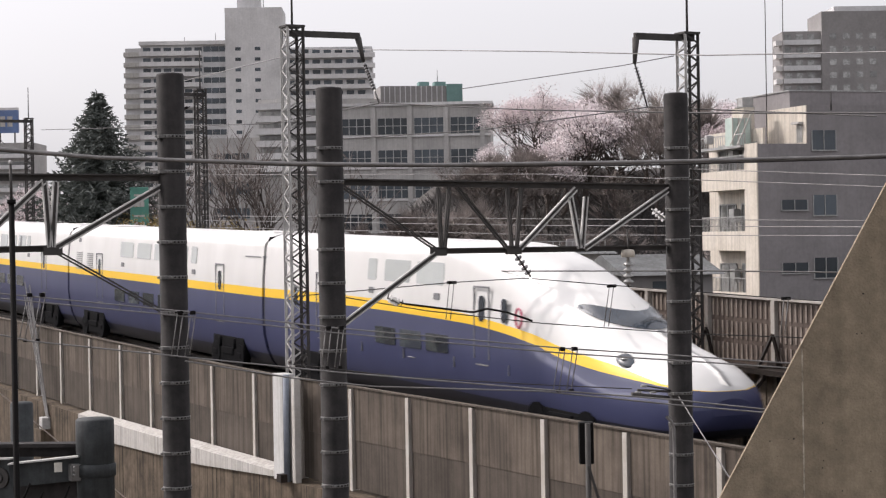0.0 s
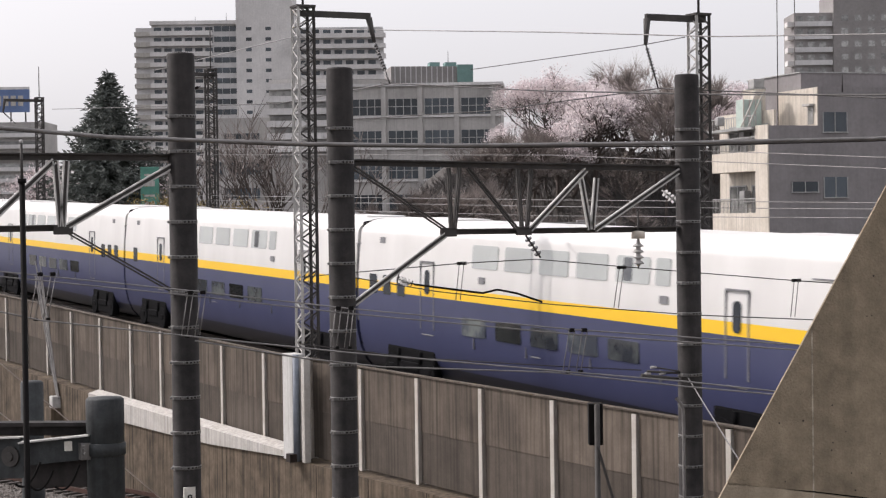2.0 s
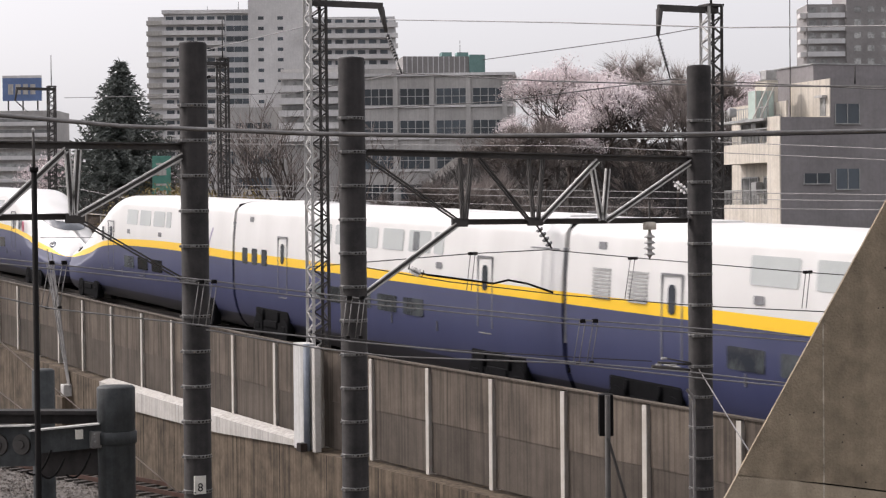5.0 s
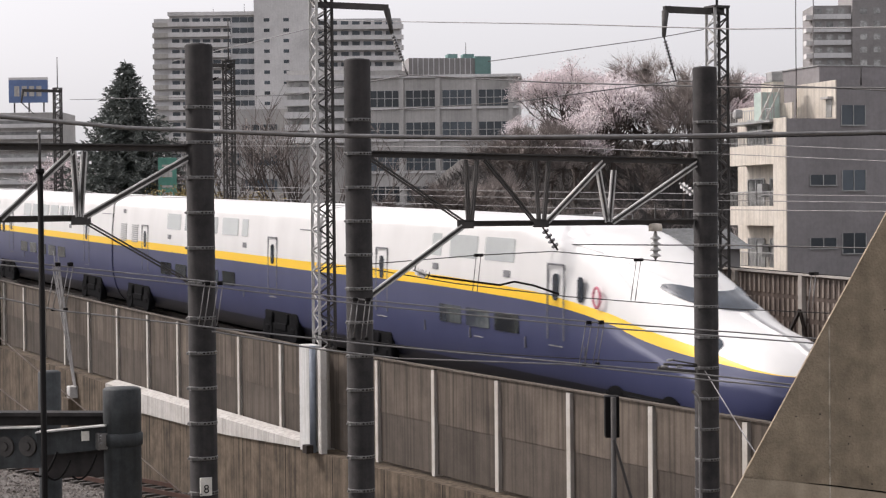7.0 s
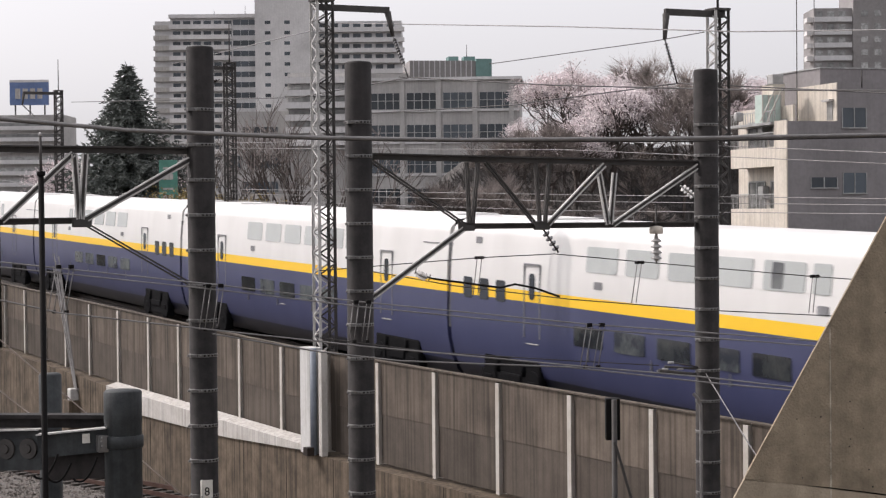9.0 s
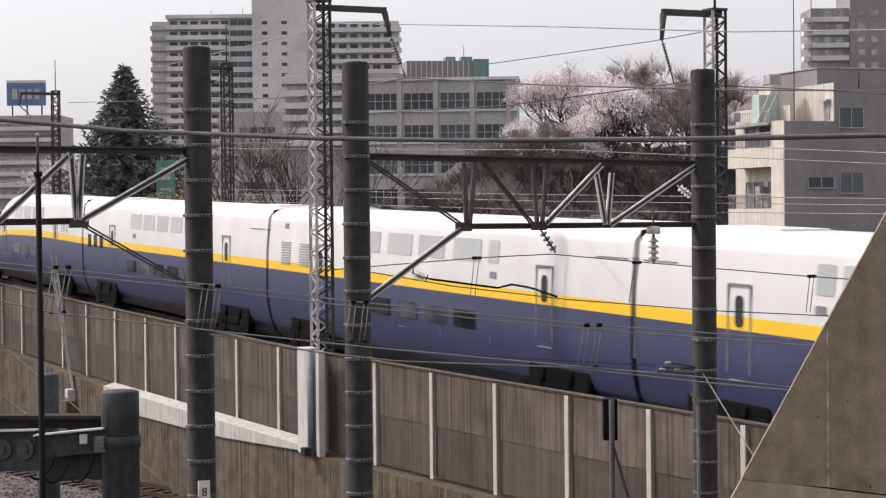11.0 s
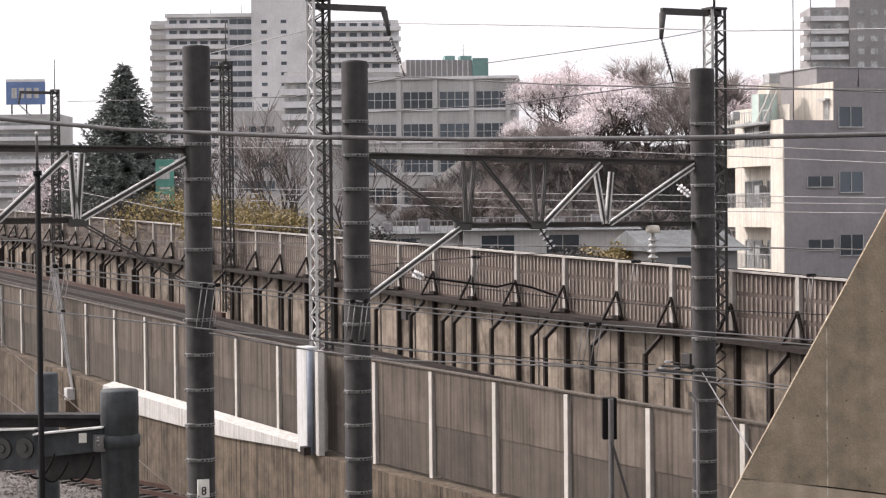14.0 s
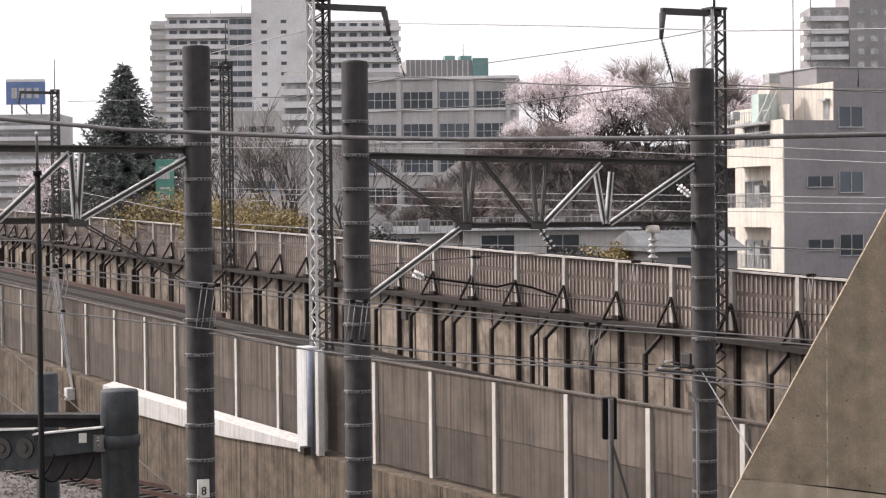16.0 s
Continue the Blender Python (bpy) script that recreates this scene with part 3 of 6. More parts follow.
p = (-48.13, 19.84, 5.60)
lattice_mast(p[0], 19.96, foot_z(p[0]) - 0.1, 15.2, 0.46, 2.05, "galvanised steel lattice mast on a white pedestal at the wall", 15.04, (-42.84, 20.11, 12.74))
bm = B()
px, py = p[0], p[1] - 0.25
box(bm, -48.38, -47.66, py - 0.3, py + 0.08, foot_z(px) - 0.1, p[2], 0.015)
pedestal = thing("pedestal", bm, M_PED, "white concrete pedestal of a lattice mast", "pedestal")
part("conduit", tube(B(), (-47.54, py - 0.24, foot_z(px) - 0.1), (-47.54, py - 0.24, p[2]), 0.09, n=10), M_CONDUIT, pedestal, "blue-grey conduit")
part("edge_post", box(B(), -47.28, -47.06, py - 0.2, py - 0.02, foot_z(px) - 0.1, p[2] - 0.05, 0.01), M_KERB, pedestal)
part("foot_box", box(B(), -47.7, -47.4, py - 0.5, py - 0.3, foot_z(px) - 0.1, foot_z(px) + 0.12), M_BRACKET, pedestal)
YM = 28.8
for (x, z, zt, arm, az, stay) in (
        (-41.75, rail_z(-41.75) - 0.7, 14.64, -1.68, 14.55, (-41.83, 27.54, 12.68)),
        (-80.45, rail_z(-80.45) - 0.7, 16.16, -0.9, 15.95, (-80.83, 28.45, 15.45)),
        (-110.78, rail_z(-110.78) - 0.7, 16.80, -2.13, 16.66, (-110.78, 27.35, 15.28))):
    lattice_mast(x, YM, z, zt, 0.40, arm, "dark steel lattice mast beside the far screen", az, stay, x < -60)

XG = -25.69


def pipe_post(y, zt, r, label, sign=False):
    """Dark steel tube post with bolted bands and a domed cap."""
    top = empty("catenary_post", label, "catenary post", "posts of the gantries", at=(XG, y, 0))
    bm = lathe(B(), (0, 0, 0), [(r + 0.03, 0), (r + 0.03, 0.3), (r, 0.32), (r, zt - 0.04), (r - 0.015, zt - 0.012), (r * 0.5, zt), (0.01, zt)], 28)
    part("tube", bm, M_POST, top)
    k = 0
    z = zt - 0.92
    while z > 1.2:
        bm = lathe(B(), (0, 0, z), [(r + 0.001, -0.025), (r + 0.005, -0.023), (r + 0.005, -0.011), (r + 0.005, 0.011), (r + 0.005, 0.023), (r + 0.001, 0.025)], 44)
        for q in range(0, 44, 2):
            bm.faces.ensure_lookup_table()
            bm.faces[88 + q].material_index = 1
        tube(bm, (0.3 * r, -r - 0.005, z), (0.3 * r, -r - 0.06, z), 0.016, n=6)
        tube(bm, (0.9 * r, -r * 0.45, z), (0.9 * r + 0.05, -r * 0.62, z), 0.014, n=6)
        box(bm, 0.15 * r, 0.75 * r, -r - 0.035, -r * 0.7, z - 0.022, z + 0.022)
        part("band", bm, (M_BAND, M_BLACK), top)
        z -= 0.505
        k += 1
    return top


post_1 = pipe_post(8.745, 11.73, 0.2, "dark brown steel tube catenary post with bolted bands")
post_2 = pipe_post(11.23, 11.58, 0.2, "dark brown steel tube catenary post with bolted bands")
post_3 = pipe_post(17.47, 11.62, 0.2, "dark steel tube catenary post with a grey conduit")
post_0 = pipe_post(2.6, 10.6, 0.2, "dark brown steel tube catenary post with bolted bands")


def gantry(name_label, chords, webs, plates):
    top = empty("gantry_beam", name_label, "gantry beam", "gantry beams", at=(XG, 0, 0))
    for a, b, w in chords:
        bm = beam(B(), (-0.05, *a), (-0.05, *b), 0.03, w)
        beam(bm, (-0.0, a[0], a[1] + w / 2), (-0.0, b[0], b[1] + w / 2), 0.10, 0.02)
        part("chord", bm, M_STEEL, top)
    for a, b, m in webs:
        dy, dz = b[0] - a[0], b[1] - a[1]
        ln = math.hypot(dy, dz)
        gap = 0.034 if m is M_GALV else 0.02
        oy, oz = -dz / ln * gap, dy / ln * gap
        bm = B()
        for sgn in (-1, 1):
            beam(bm, (0.03, a[0] + oy * sgn, a[1] + oz * sgn), (0.03, b[0] + oy * sgn, b[1] + oz * sgn), 0.045, 0.020)
        web = part("web", bm, m, top)
        if m is M_GALV:
            part("web_plate", beam(B(), (0.03, *a), (0.03, *b), 0.012, 0.045), M_STEEL, web)
    for y, z in plates:
        part("gusset", box(B(), -0.012, 0.05, y - 0.14, y + 0.14, z - 0.07, z + 0.07, 0.02), M_STEEL, top)
    return top


def gy(q):
    return (q[1], q[2])


gantry("dark steel truss beam between two tube posts",
       [(gy((-25.69, 11.47, 10.15)), gy((-25.69, 17.27, 10.06)), 0.09),
        (gy((-25.69, 12.99, 9.08)), gy((-25.69, 17.26, 9.06)), 0.08)],
       [(gy((-25.69, 11.43, 10.08)), gy((-25.69, 12.96, 9.12)), M_STEEL),
        (gy((-25.69, 12.96, 9.04)), gy((-25.69, 11.38, 8.01)), M_GALV),
        (gy((-25.69, 13.03, 10.07)), gy((-25.69, 13.06, 9.12)), M_STEEL),
        (gy((-25.69, 13.22, 10.07)), gy((-25.69, 13.12, 9.12)), M_STEEL),
        (gy((-25.69, 13.36, 10.07)), gy((-25.69, 14.25, 9.08)), M_STEEL),
        (gy((-25.69, 14.24, 10.06)), gy((-25.69, 14.31, 9.10)), M_STEEL),
        (gy((-25.69, 14.49, 10.06)), gy((-25.69, 14.40, 9.10)), M_STEEL),
        (gy((-25.69, 14.46, 9.10)), gy((-25.69, 15.50, 10.04)), M_GALV),
        (gy((-25.69, 15.40, 9.91)), gy((-25.69, 15.56, 9.08)), M_GALV),
        (gy((-25.69, 15.69, 9.91)), gy((-25.69, 15.60, 9.08)), M_GALV),
        (gy((-25.69, 15.66, 9.08)), gy((-25.69, 17.32, 10.04)), M_GALV)],
       [gy((-25.69, 13.02, 9.08)), gy((-25.69, 14.35, 9.08))])
gantry("dark steel truss beam ending at a tube post",
       [((2.6, 10.24), gy((-25.69, 8.58, 10.22)), 0.09),
        ((2.6, 9.21), gy((-25.69, 7.00, 9.23)), 0.08)],
       [(gy((-25.69, 8.71, 10.17)), gy((-25.69, 7.05, 9.26)), M_GALV),
        (gy((-25.69, 7.04, 9.18)), gy((-25.69, 8.56, 8.30)), M_STEEL),
        (gy((-25.69, 6.88, 10.17)), gy((-25.69, 6.94, 9.25)), M_GALV),
        (gy((-25.69, 7.04, 10.17)), gy((-25.69, 6.97, 9.25)), M_GALV),
        (gy((-25.69, 5.86, 9.24)), gy((-25.69, 6.87, 10.17)), M_GALV)],
       [gy((-25.69, 6.98, 9.21))])


# ---------------------------------------------------------------- train
def section(top, bot, hw, rt, rb, tumble, flat=0.55):
    """Half outline of a body section from the roof's middle to the floor's middle, mirrored into a ring."""
    pts = []
    for i in range(9):
        a = math.pi / 2 * i / 8
        pts.append((hw - tumble - rt + rt * math.sin(a), top - rt * flat + rt * flat * math.cos(a)))
    for t in (0.12, 0.25, 0.4, 0.55, 0.7, 0.85):
        z = top - rt * flat + (bot + rb - top + rt * flat) * t
        pts.append((hw - tumble * max(0, 1 - t * 2.2), z))
    for i in range(6):
        a = math.pi / 2 * i / 5
        pts.append((hw - rb * 0.45 + rb * 0.45 * math.cos(a), bot + rb - rb * math.sin(a)))
    pts = [(0, top)] + pts + [(0, bot)]
    return pts + [(-y, z) for y, z in pts[-2:0:-1]]


def body_mesh(stations):
    bm = B()
    rings = [[bm.verts.new((x, y, z)) for y, z in section(*s)] for x, *s in stations]
    n = len(rings[0])
    for p, q in zip(rings, rings[1:]):
        for k in range(n):
            f = bm.faces.new((p[k], p[(k + 1) % n], q[(k + 1) % n], q[k]))
            f.smooth = True
    for ring in (rings[0], rings[-1]):
        bm.faces.new([bm.verts.new(v.co) for v in ring])
    bmesh.ops.recalc_face_normals(bm, faces=bm.faces)
    return bm


HALF = 1.69


def interp(points, d):
    for (a, u), (b, v) in zip(points, points[1:]):
        if d <= b:
            t = (d - a) / (b - a)
            t = t * t * (3 - 2 * t) * 0.35 + t * 0.65
            return u + (v - u) * t
    return points[-1][1]


NOSE_TOP = [(0, 1.0), (0.12, 1.25), (0.6, 1.60), (1.3, 1.88), (2.2, 2.09), (2.9, 2.30), (3.8, 2.74), (5.0, 3.28), (6.15, 3.74), (7.6, 4.14), (9.0, 4.39), (10.2, 4.47), (11.6, 4.485)]
NOSE_W = [(0, 0.55), (0.12, 0.95), (0.5, 1.25), (1.2, 1.45), (2.2, 1.57), (3.5, 1.64), (5.5, 1.68), (8, 1.69)]
NOSE_BOT = [(0, 0.6), (0.12, 0.34), (0.5, 0.02), (1.5, -0.2), (3, -0.30)]

def rounded_plate(w, h, r, t, mat, name):
    bm = B()
    pts = []
    for cx, cz, a0 in ((w / 2 - r, h / 2 - r, 0), (-w / 2 + r, h / 2 - r, 90), (-w / 2 + r, -h / 2 + r, 180), (w / 2 - r, -h / 2 + r, 270)):
        for i in range(4):
            a = radians(a0 + i * 30)
            pts.append((cx + r * math.cos(a), cz + r * math.sin(a)))
    f = [bm.verts.new((x, -t, z)) for x, z in pts]
    g = [bm.verts.new((x, t, z)) for x, z in pts]
    bm.faces.new(f)
    bm.faces.new(g[::-1])
    for i in range(len(pts)):
        bm.faces.new((f[i], g[i], g[(i + 1) % len(pts)], f[(i + 1) % len(pts)]))
    bmesh.ops.recalc_face_normals(bm, faces=bm.faces)
    return mesh_of(name, bm, mat)


win_me = rounded_plate(1.50, 0.66, 0.07, 0.012, M_TGLASS, "window")
wide_win_me = rounded_plate(1.76, 0.66, 0.07, 0.012, M_TGLASS, "window")
swin_me = rounded_plate(0.62, 0.66, 0.07, 0.012, M_TGLASS, "window")
lwin_me = rounded_plate(1.42, 0.52, 0.06, 0.012, M_TGLASS_L, "window")
dwin_me = rounded_plate(0.30, 0.72, 0.13, 0.014, M_SCREEN, "door_window")
stairwin_me = rounded_plate(0.54, 0.60, 0.08, 0.013, M_SCREEN, "window")
slot_me = rounded_plate(0.28, 0.66, 0.12, 0.013, M_SCREEN, "window")
vent_me = rounded_plate(0.36, 0.19, 0.03, 0.013, M_LINE, "vent")


def door_mesh():
    bm = B()
    w, z0, z1 = 0.86, 0.75, 2.74
    for x in (-w / 2, w / 2):
        box(bm, x - 0.022, x + 0.022, -0.010, 0.02, z0, z1)
    box(bm, -w / 2, w / 2, -0.012, 0.02, z1 - 0.02, z1 + 0.03)
    return mesh_of("door", bm, M_LINE)


DOOR = door_mesh()
handle_me = mesh_of("step", box(B(), -0.35, 0.35, -0.018, 0.01, -0.015, 0.015), M_INSUL)


def bogie_mesh(head):
    bm = B()
    # solid black box in place of the dark, shaded opening round the bogie
    box(bm, -1.65, 1.65, 0.10, 0.4, 0.10, head, 0.10)
    for x in (-1.25, 1.25):
        tube(bm, (x, 0.06, 0.46), (x, 0.3, 0.46), 0.43, n=20)
    box(bm, -0.6, 0.6, 0.05, 0.15, 0.45, 0.72, 0.05)
    for x in (-1.25, 1.25):
        box(bm, x - 0.2, x + 0.2, 0.03, 0.15, 0.38, 0.6, 0.04)
        tube(bm, (x * 0.6, 0.09, 0.70), (x * 0.6, 0.09, head - 0.1), 0.07, n=10)
    return mesh_of("bogie", bm, M_BOGIE)


BOGIE, BOGIE_LOW = bogie_mesh(1.18), bogie_mesh(0.80)
SEAM = mesh_of("skirt_seam", box(B(), -0.012, 0.012, -0.004, 0.06, 0.95, 1.25), M_LINE)
SEAM_LINE = mesh_of("step", box(B(), -0.25, 0.25, -0.012, 0.02, -0.012, 0.012), M_INSUL)
louvre_bm = B()
for k in range(9):
    box(louvre_bm, -0.42, 0.42, -0.016, 0.02, -0.40 + k * 0.09, -0.40 + k * 0.09 + 0.05)
M_SLATS = material("louvre_grey", (0.42, 0.42, 0.41), 0.6, scale=3)
LOUVRE = mesh_of("louvre", louvre_bm, M_SLATS)
GUTTER = mesh_of("rain_gutter", box(B(), -0.75, 0.75, -0.014, 0.02, -0.018, 0.018), M_LINE)
# dark plate laid over a window pane to stand in for a reflection
REFLECTION = rounded_plate(0.42, 0.58, 0.06, 0.016, M_TGLASS_L, "reflection_patch")


def skin(z):
    """How far the body's side stands in from its widest line at a height."""
    if z > 1.52:
        return 0.10 * max(0.0, 1 - 2.2 * (4.0175 - z) / 2.4975)
    return 0.855 * (1 - math.cos(math.asin(min(1.0, (1.52 - z) / 1.9))))


def side(ob, me, x, z, name, label="", flush=True):
    """One piece on either side of the body, lying on its skin."""
    inset = skin(z) if flush else 0.0
    tilt = -math.atan2(skin(z + 0.3) - skin(z - 0.3), 0.6) if flush else 0.0
    for s in (-1, 1):
        o = share(name, me, ob, (x, s * (HALF + 0.004 - inset), z), label)
        o.rotation_euler = (tilt, 0, math.pi if s > 0 else 0)


def nose_flat(d, top, bot, r):
    """How deep the rounded shoulder of the nose is, as a share of its width."""
    hump = max(0.0, 1 - abs(d - 6.2) / 5.0)
    return min(0.50 + 0.95 * hump, 0.58 * (top - bot) / r)


def lower_round(d, top, bot, r):
    """The nose's lower curve, its tumblehome and the depth of its shoulder."""
    flat, low = nose_flat(d, top, bot, r), min(1.90, (top - bot) * 0.39)
    return low, min(0.10, 0.2 * max(0.0, top - bot - r * flat - low)), flat


def train_car(kind, wide, stairs=(21.75, 22.75, 23.75)):
    nose = kind == "end"
    car = empty("end_car" if nose else "middle_car",
                "double-deck train car, white, yellow and blue" + (", long tapered nose" if nose else ""),
                "train car", "cars of the double-deck train")
    mid = (4.485, -0.38, HALF, 0.85, 1.90, 0.10)
    if nose:
        st = [(-12.72, *mid)]
        for d in [11.6, 10.8, 10, 9.2, 8.4, 7.6, 6.9, 6.2, 5.6, 5.0, 4.5, 4.0, 3.5, 3.0, 2.5, 2.0, 1.6, 1.2, 0.9, 0.6, 0.4, 0.25, 0.12, 0.04, 0.0]:
            w = interp(NOSE_W, d)
            top, bot = interp(NOSE_TOP, d), interp(NOSE_BOT, d)
            f = min(1, d / 11.6)
            rt_ = min(0.85 + (1 - f) * 1.15, w * 0.98)
            st.append((12.85 - d, top, bot, w, rt_, *lower_round(d, top, bot, rt_)))
        body = part("body", body_mesh(st), M_LIVN, car)
    else:
        body = part("body", body_mesh([(-12.38, *mid), (-6, *mid), (0, *mid), (6, *mid), (12.38, *mid)]), M_LIV, car)
    ends = (-1,) if nose else (-1, 1)
    xe = 12.72 if nose else 12.38
    for s in ends:
        xs = sorted((s * (xe - 0.05), s * (xe + 0.115)))
        part("gangway", box(B(), *xs, -1.5, 1.5, 0.45, 1.22), M_BOGIE, car, "black lower gangway")
        part("gangway_fairing", box(B(), *xs, -1.625, 1.625, 1.224, 3.72, 0.03), M_GANG, car, "grey rubber gangway fairing")
        part("gangway_hood", box(B(), *xs, -1.42, 1.42, 3.724, 4.40, 0.12), M_BOGIE, car, "black upper gangway hood")
    # upper and lower deck windows, doors, stair panes or grilles; front is the end that leads
    half = 12.85 if nose else 12.5
    if nose:
        upper = [(12.6, wide_win_me), (14.82, wide_win_me), (16.6, swin_me)] if wide else [(12.58, win_me), (14.48, win_me), (16.40, win_me), (17.7, swin_me)]
        lower = (12.1, 13.85, 15.6) if wide else (12.2, 14.2, 16.2)
        doors, bogies = (9.37, 20.5), (5.25, 21.6)
    else:
        upper = [(9.05, wide_win_me), (11.4, wide_win_me), (13.65, wide_win_me), (16.0, wide_win_me), (7.4, swin_me)] if wide else [(8.77 + 1.905 * k, win_me) for k in range(5)] + [(7.45, swin_me)]
        lower = (9.12, 11.03, 13.0, 14.97, 16.97)
        doors, bogies = (4.43, 19.95), (3.85, 21.3)
    for d, me in upper:
        side(car, me, half - d, 3.56, "window")
    for d in lower:
        side(car, lwin_me, half - d, 1.56, "window")
    side(car, vent_me, half - (12.1 if nose else 16.5), 2.91, "vent")
    side(car, vent_me, half - (16.6 if nose else 7.35), 2.91, "vent")
    for d in doors:
        side(car, DOOR, half - d, 0.55, "door", "seam-edged plug door", False)
        side(car, dwin_me, half - d, 2.70, "door_window", "dark rounded door pane")
        side(car, handle_me, half - d, 1.14, "step")
    if not nose:
        if wide:
            for d in (21.45, 23.15):
                side(car, LOUVRE, half - d, 2.92, "louvre", "grey slatted air grille")
        else:
            for d in stairs:
                side(car, stairwin_me, half - d, 2.48, "window")
            side(car, REFLECTION, half - 9.0, 3.56, "window_blind_gap", "dark plate painted as a reflection in the window")
        side(car, GUTTER, half - 1.1, 3.67, "rain_gutter")
        side(car, vent_me, half - 23.2, 3.85, "vent")
    else:
        side(car, slot_me, half - 8.08, 2.70, "window", "dark cab side pane")
        if wide:
            side(car, slot_me, half - 22.7, 2.46, "window")
        bm = B()
        for k, (xa, za, xb, zb) in enumerate(((-0.75, -0.35, -0.55, 0.4), (-0.55, 0.4, -0.25, -0.3), (-0.25, -0.3, -0.05, 0.4), (0.1, -0.3, 0.3, 0.15), (0.4, -0.35, 0.85, 0.35))):
            beam(bm, (xa, 0, za), (xb, 0, zb), 0.012, 0.10)
        if not wide:
            side(car, mesh_of("logo_mark", bm, M_PURPLE), -9.6, 3.05, "logo_mark", "purple slanting logo strokes")
        # wrap-round windscreen, slightly proud of the nose
        def height(d, y):
            """Height of the nose's skin at distance d from its tip and y from its middle."""
            w, top, bot = interp(NOSE_W, d), interp(NOSE_TOP, d), interp(NOSE_BOT, d)
            f = min(1, d / 11.6)
            rw = min(0.85 + (1 - f) * 1.15, w * 0.98)
            sec = section(top, bot, w, rw, *lower_round(d, top, bot, rw))
            for (ya, za), (yb, zb) in zip(sec, sec[1:11]):
                if ya <= y <= yb:
                    return za + (zb - za) * (y - ya) / max(1e-6, yb - ya)
            return bot
        bm = B()
        grid = []
        for i in range(33):
            u = -1 + 2 * i / 32
            y = abs(u) * 1.10
            taper = max(0.0, 1 - abs(u) ** 12)
            zl, zh = 2.62 + 0.24 * u * u - 0.19 * taper, 2.66 + 0.24 * u * u + 0.19 * taper
            col = []
            for j in range(7):
                z = zl + (zh - zl) * j / 6
                lo, hi_ = 0.3, 9.0
                for _ in range(26):
                    md = (lo + hi_) / 2
                    if height(md, y) < z:
                        lo = md
                    else:
                        hi_ = md
                col.append(bm.verts.new((12.85 - lo + 0.015, math.copysign(y + 0.01, u), z + 0.018)))
            grid.append(col)
        for ga, gb in zip(grid, grid[1:]):
            for j in range(6):
                bm.faces.new((ga[j], gb[j], gb[j + 1], ga[j + 1])).smooth = True
        part("windscreen", bm, M_SCREEN, car, "dark wrap-round windscreen")
        for s in (-1, 1):
            d = 2.7
            yl = interp(NOSE_W, d) * 0.74
            zl = height(d, yl) + 0.01
            hl = B()
            bmesh.ops.create_uvsphere(hl, u_segments=16, v_segments=8, radius=1, matrix=Matrix.Translation((12.85 - d, s * yl, zl - 0.05)) @ Matrix.Rotation(-s * 0.5, 4, "X") @ Matrix.Rotation(0.3, 4, "Y") @ Matrix.Diagonal((0.40, 0.24, 0.085, 1)))
            for f in hl.faces:
                f.smooth = True
            lamp = part("headlight", hl, M_SCREEN, car, "dark headlight cover")
            hl = B()
            bmesh.ops.create_uvsphere(hl, u_segments=12, v_segments=6, radius=1, matrix=Matrix.Translation((12.85 - d - 0.05, s * (yl + 0.06), zl)) @ Matrix.Diagonal((0.12, 0.12, 0.05, 1)))
            part("reflector", hl, M_INSUL, lamp)
            if s > 0:
                continue
            bm = B()
            for k in range(14):
                a = k / 14 * math.tau
                tube(bm, (5.58 + 0.17 * math.cos(a), s * (HALF + 0.002), 2.55 + 0.26 * math.sin(a)), (5.58 + 0.17 * math.cos(a + 0.5), s * (HALF + 0.006), 2.55 + 0.26 * math.sin(a + 0.5)), 0.035, n=5)
            part("emblem", bm, M_PINK, car, "pink ring-shaped emblem")
    for d in bogies:
        x = half - d
        side(car, BOGIE_LOW if nose and x > 0 else BOGIE, x, -0.5, "bogie", "black bogie with wheels and a box for cavity shade", False)
        bm = B()
        for dx in (-1.25, 1.25):
            for s in (-1, 1):
                tube(bm, (x + dx, s * 0.66, -0.07), (x + dx, s * 0.80, -0.07), 0.43, n=20)
        part("wheelset", bm, M_BOGIE, car)
    for x in (-4.5, -1.5, 1.8, 5.0):
        side(car, SEAM, x, 0.0, "skirt_seam", "", False)
    side(car, SEAM_LINE, -1.0, 1.02, "step")
    if not nose:
        for x in (-9.5, 9.5):
            part("roof_unit", box(B(), x - 1.6, x + 1.6, -0.7, 0.7, 4.44, 4.53, 0.03), M_LIV, car)
    return car


# ---------------------------------------------------------------- buildings
def rail_grid(bm, x0, x1, y, z0, z1, step, r=0.03):
    k = int((x1 - x0) / step)
    for i in range(k + 1):
        x = x0 + (x1 - x0) * i / k
        box(bm, x - r, x + r, y - r, y + r, z0, z1)
    box(bm, x0, x1, y - r, y + r, z1, z1 + 2 * r)
    return bm


def facing(ob, at, yaw):
    """Puts a building so that its local -y side faces the way given: yaw in degrees from the line of sight."""
    ob.location = at
    ob.rotation_euler = (0, 0, radians(yaw))


VIEW = 63.73  # turn of a facade that looks straight back along the line of sight


def pane_mesh(w, h, frame_w, glass, name):
    return mesh_of(name, box(B(), -w / 2, w / 2, -0.03, 0.05, 0, h), glass)


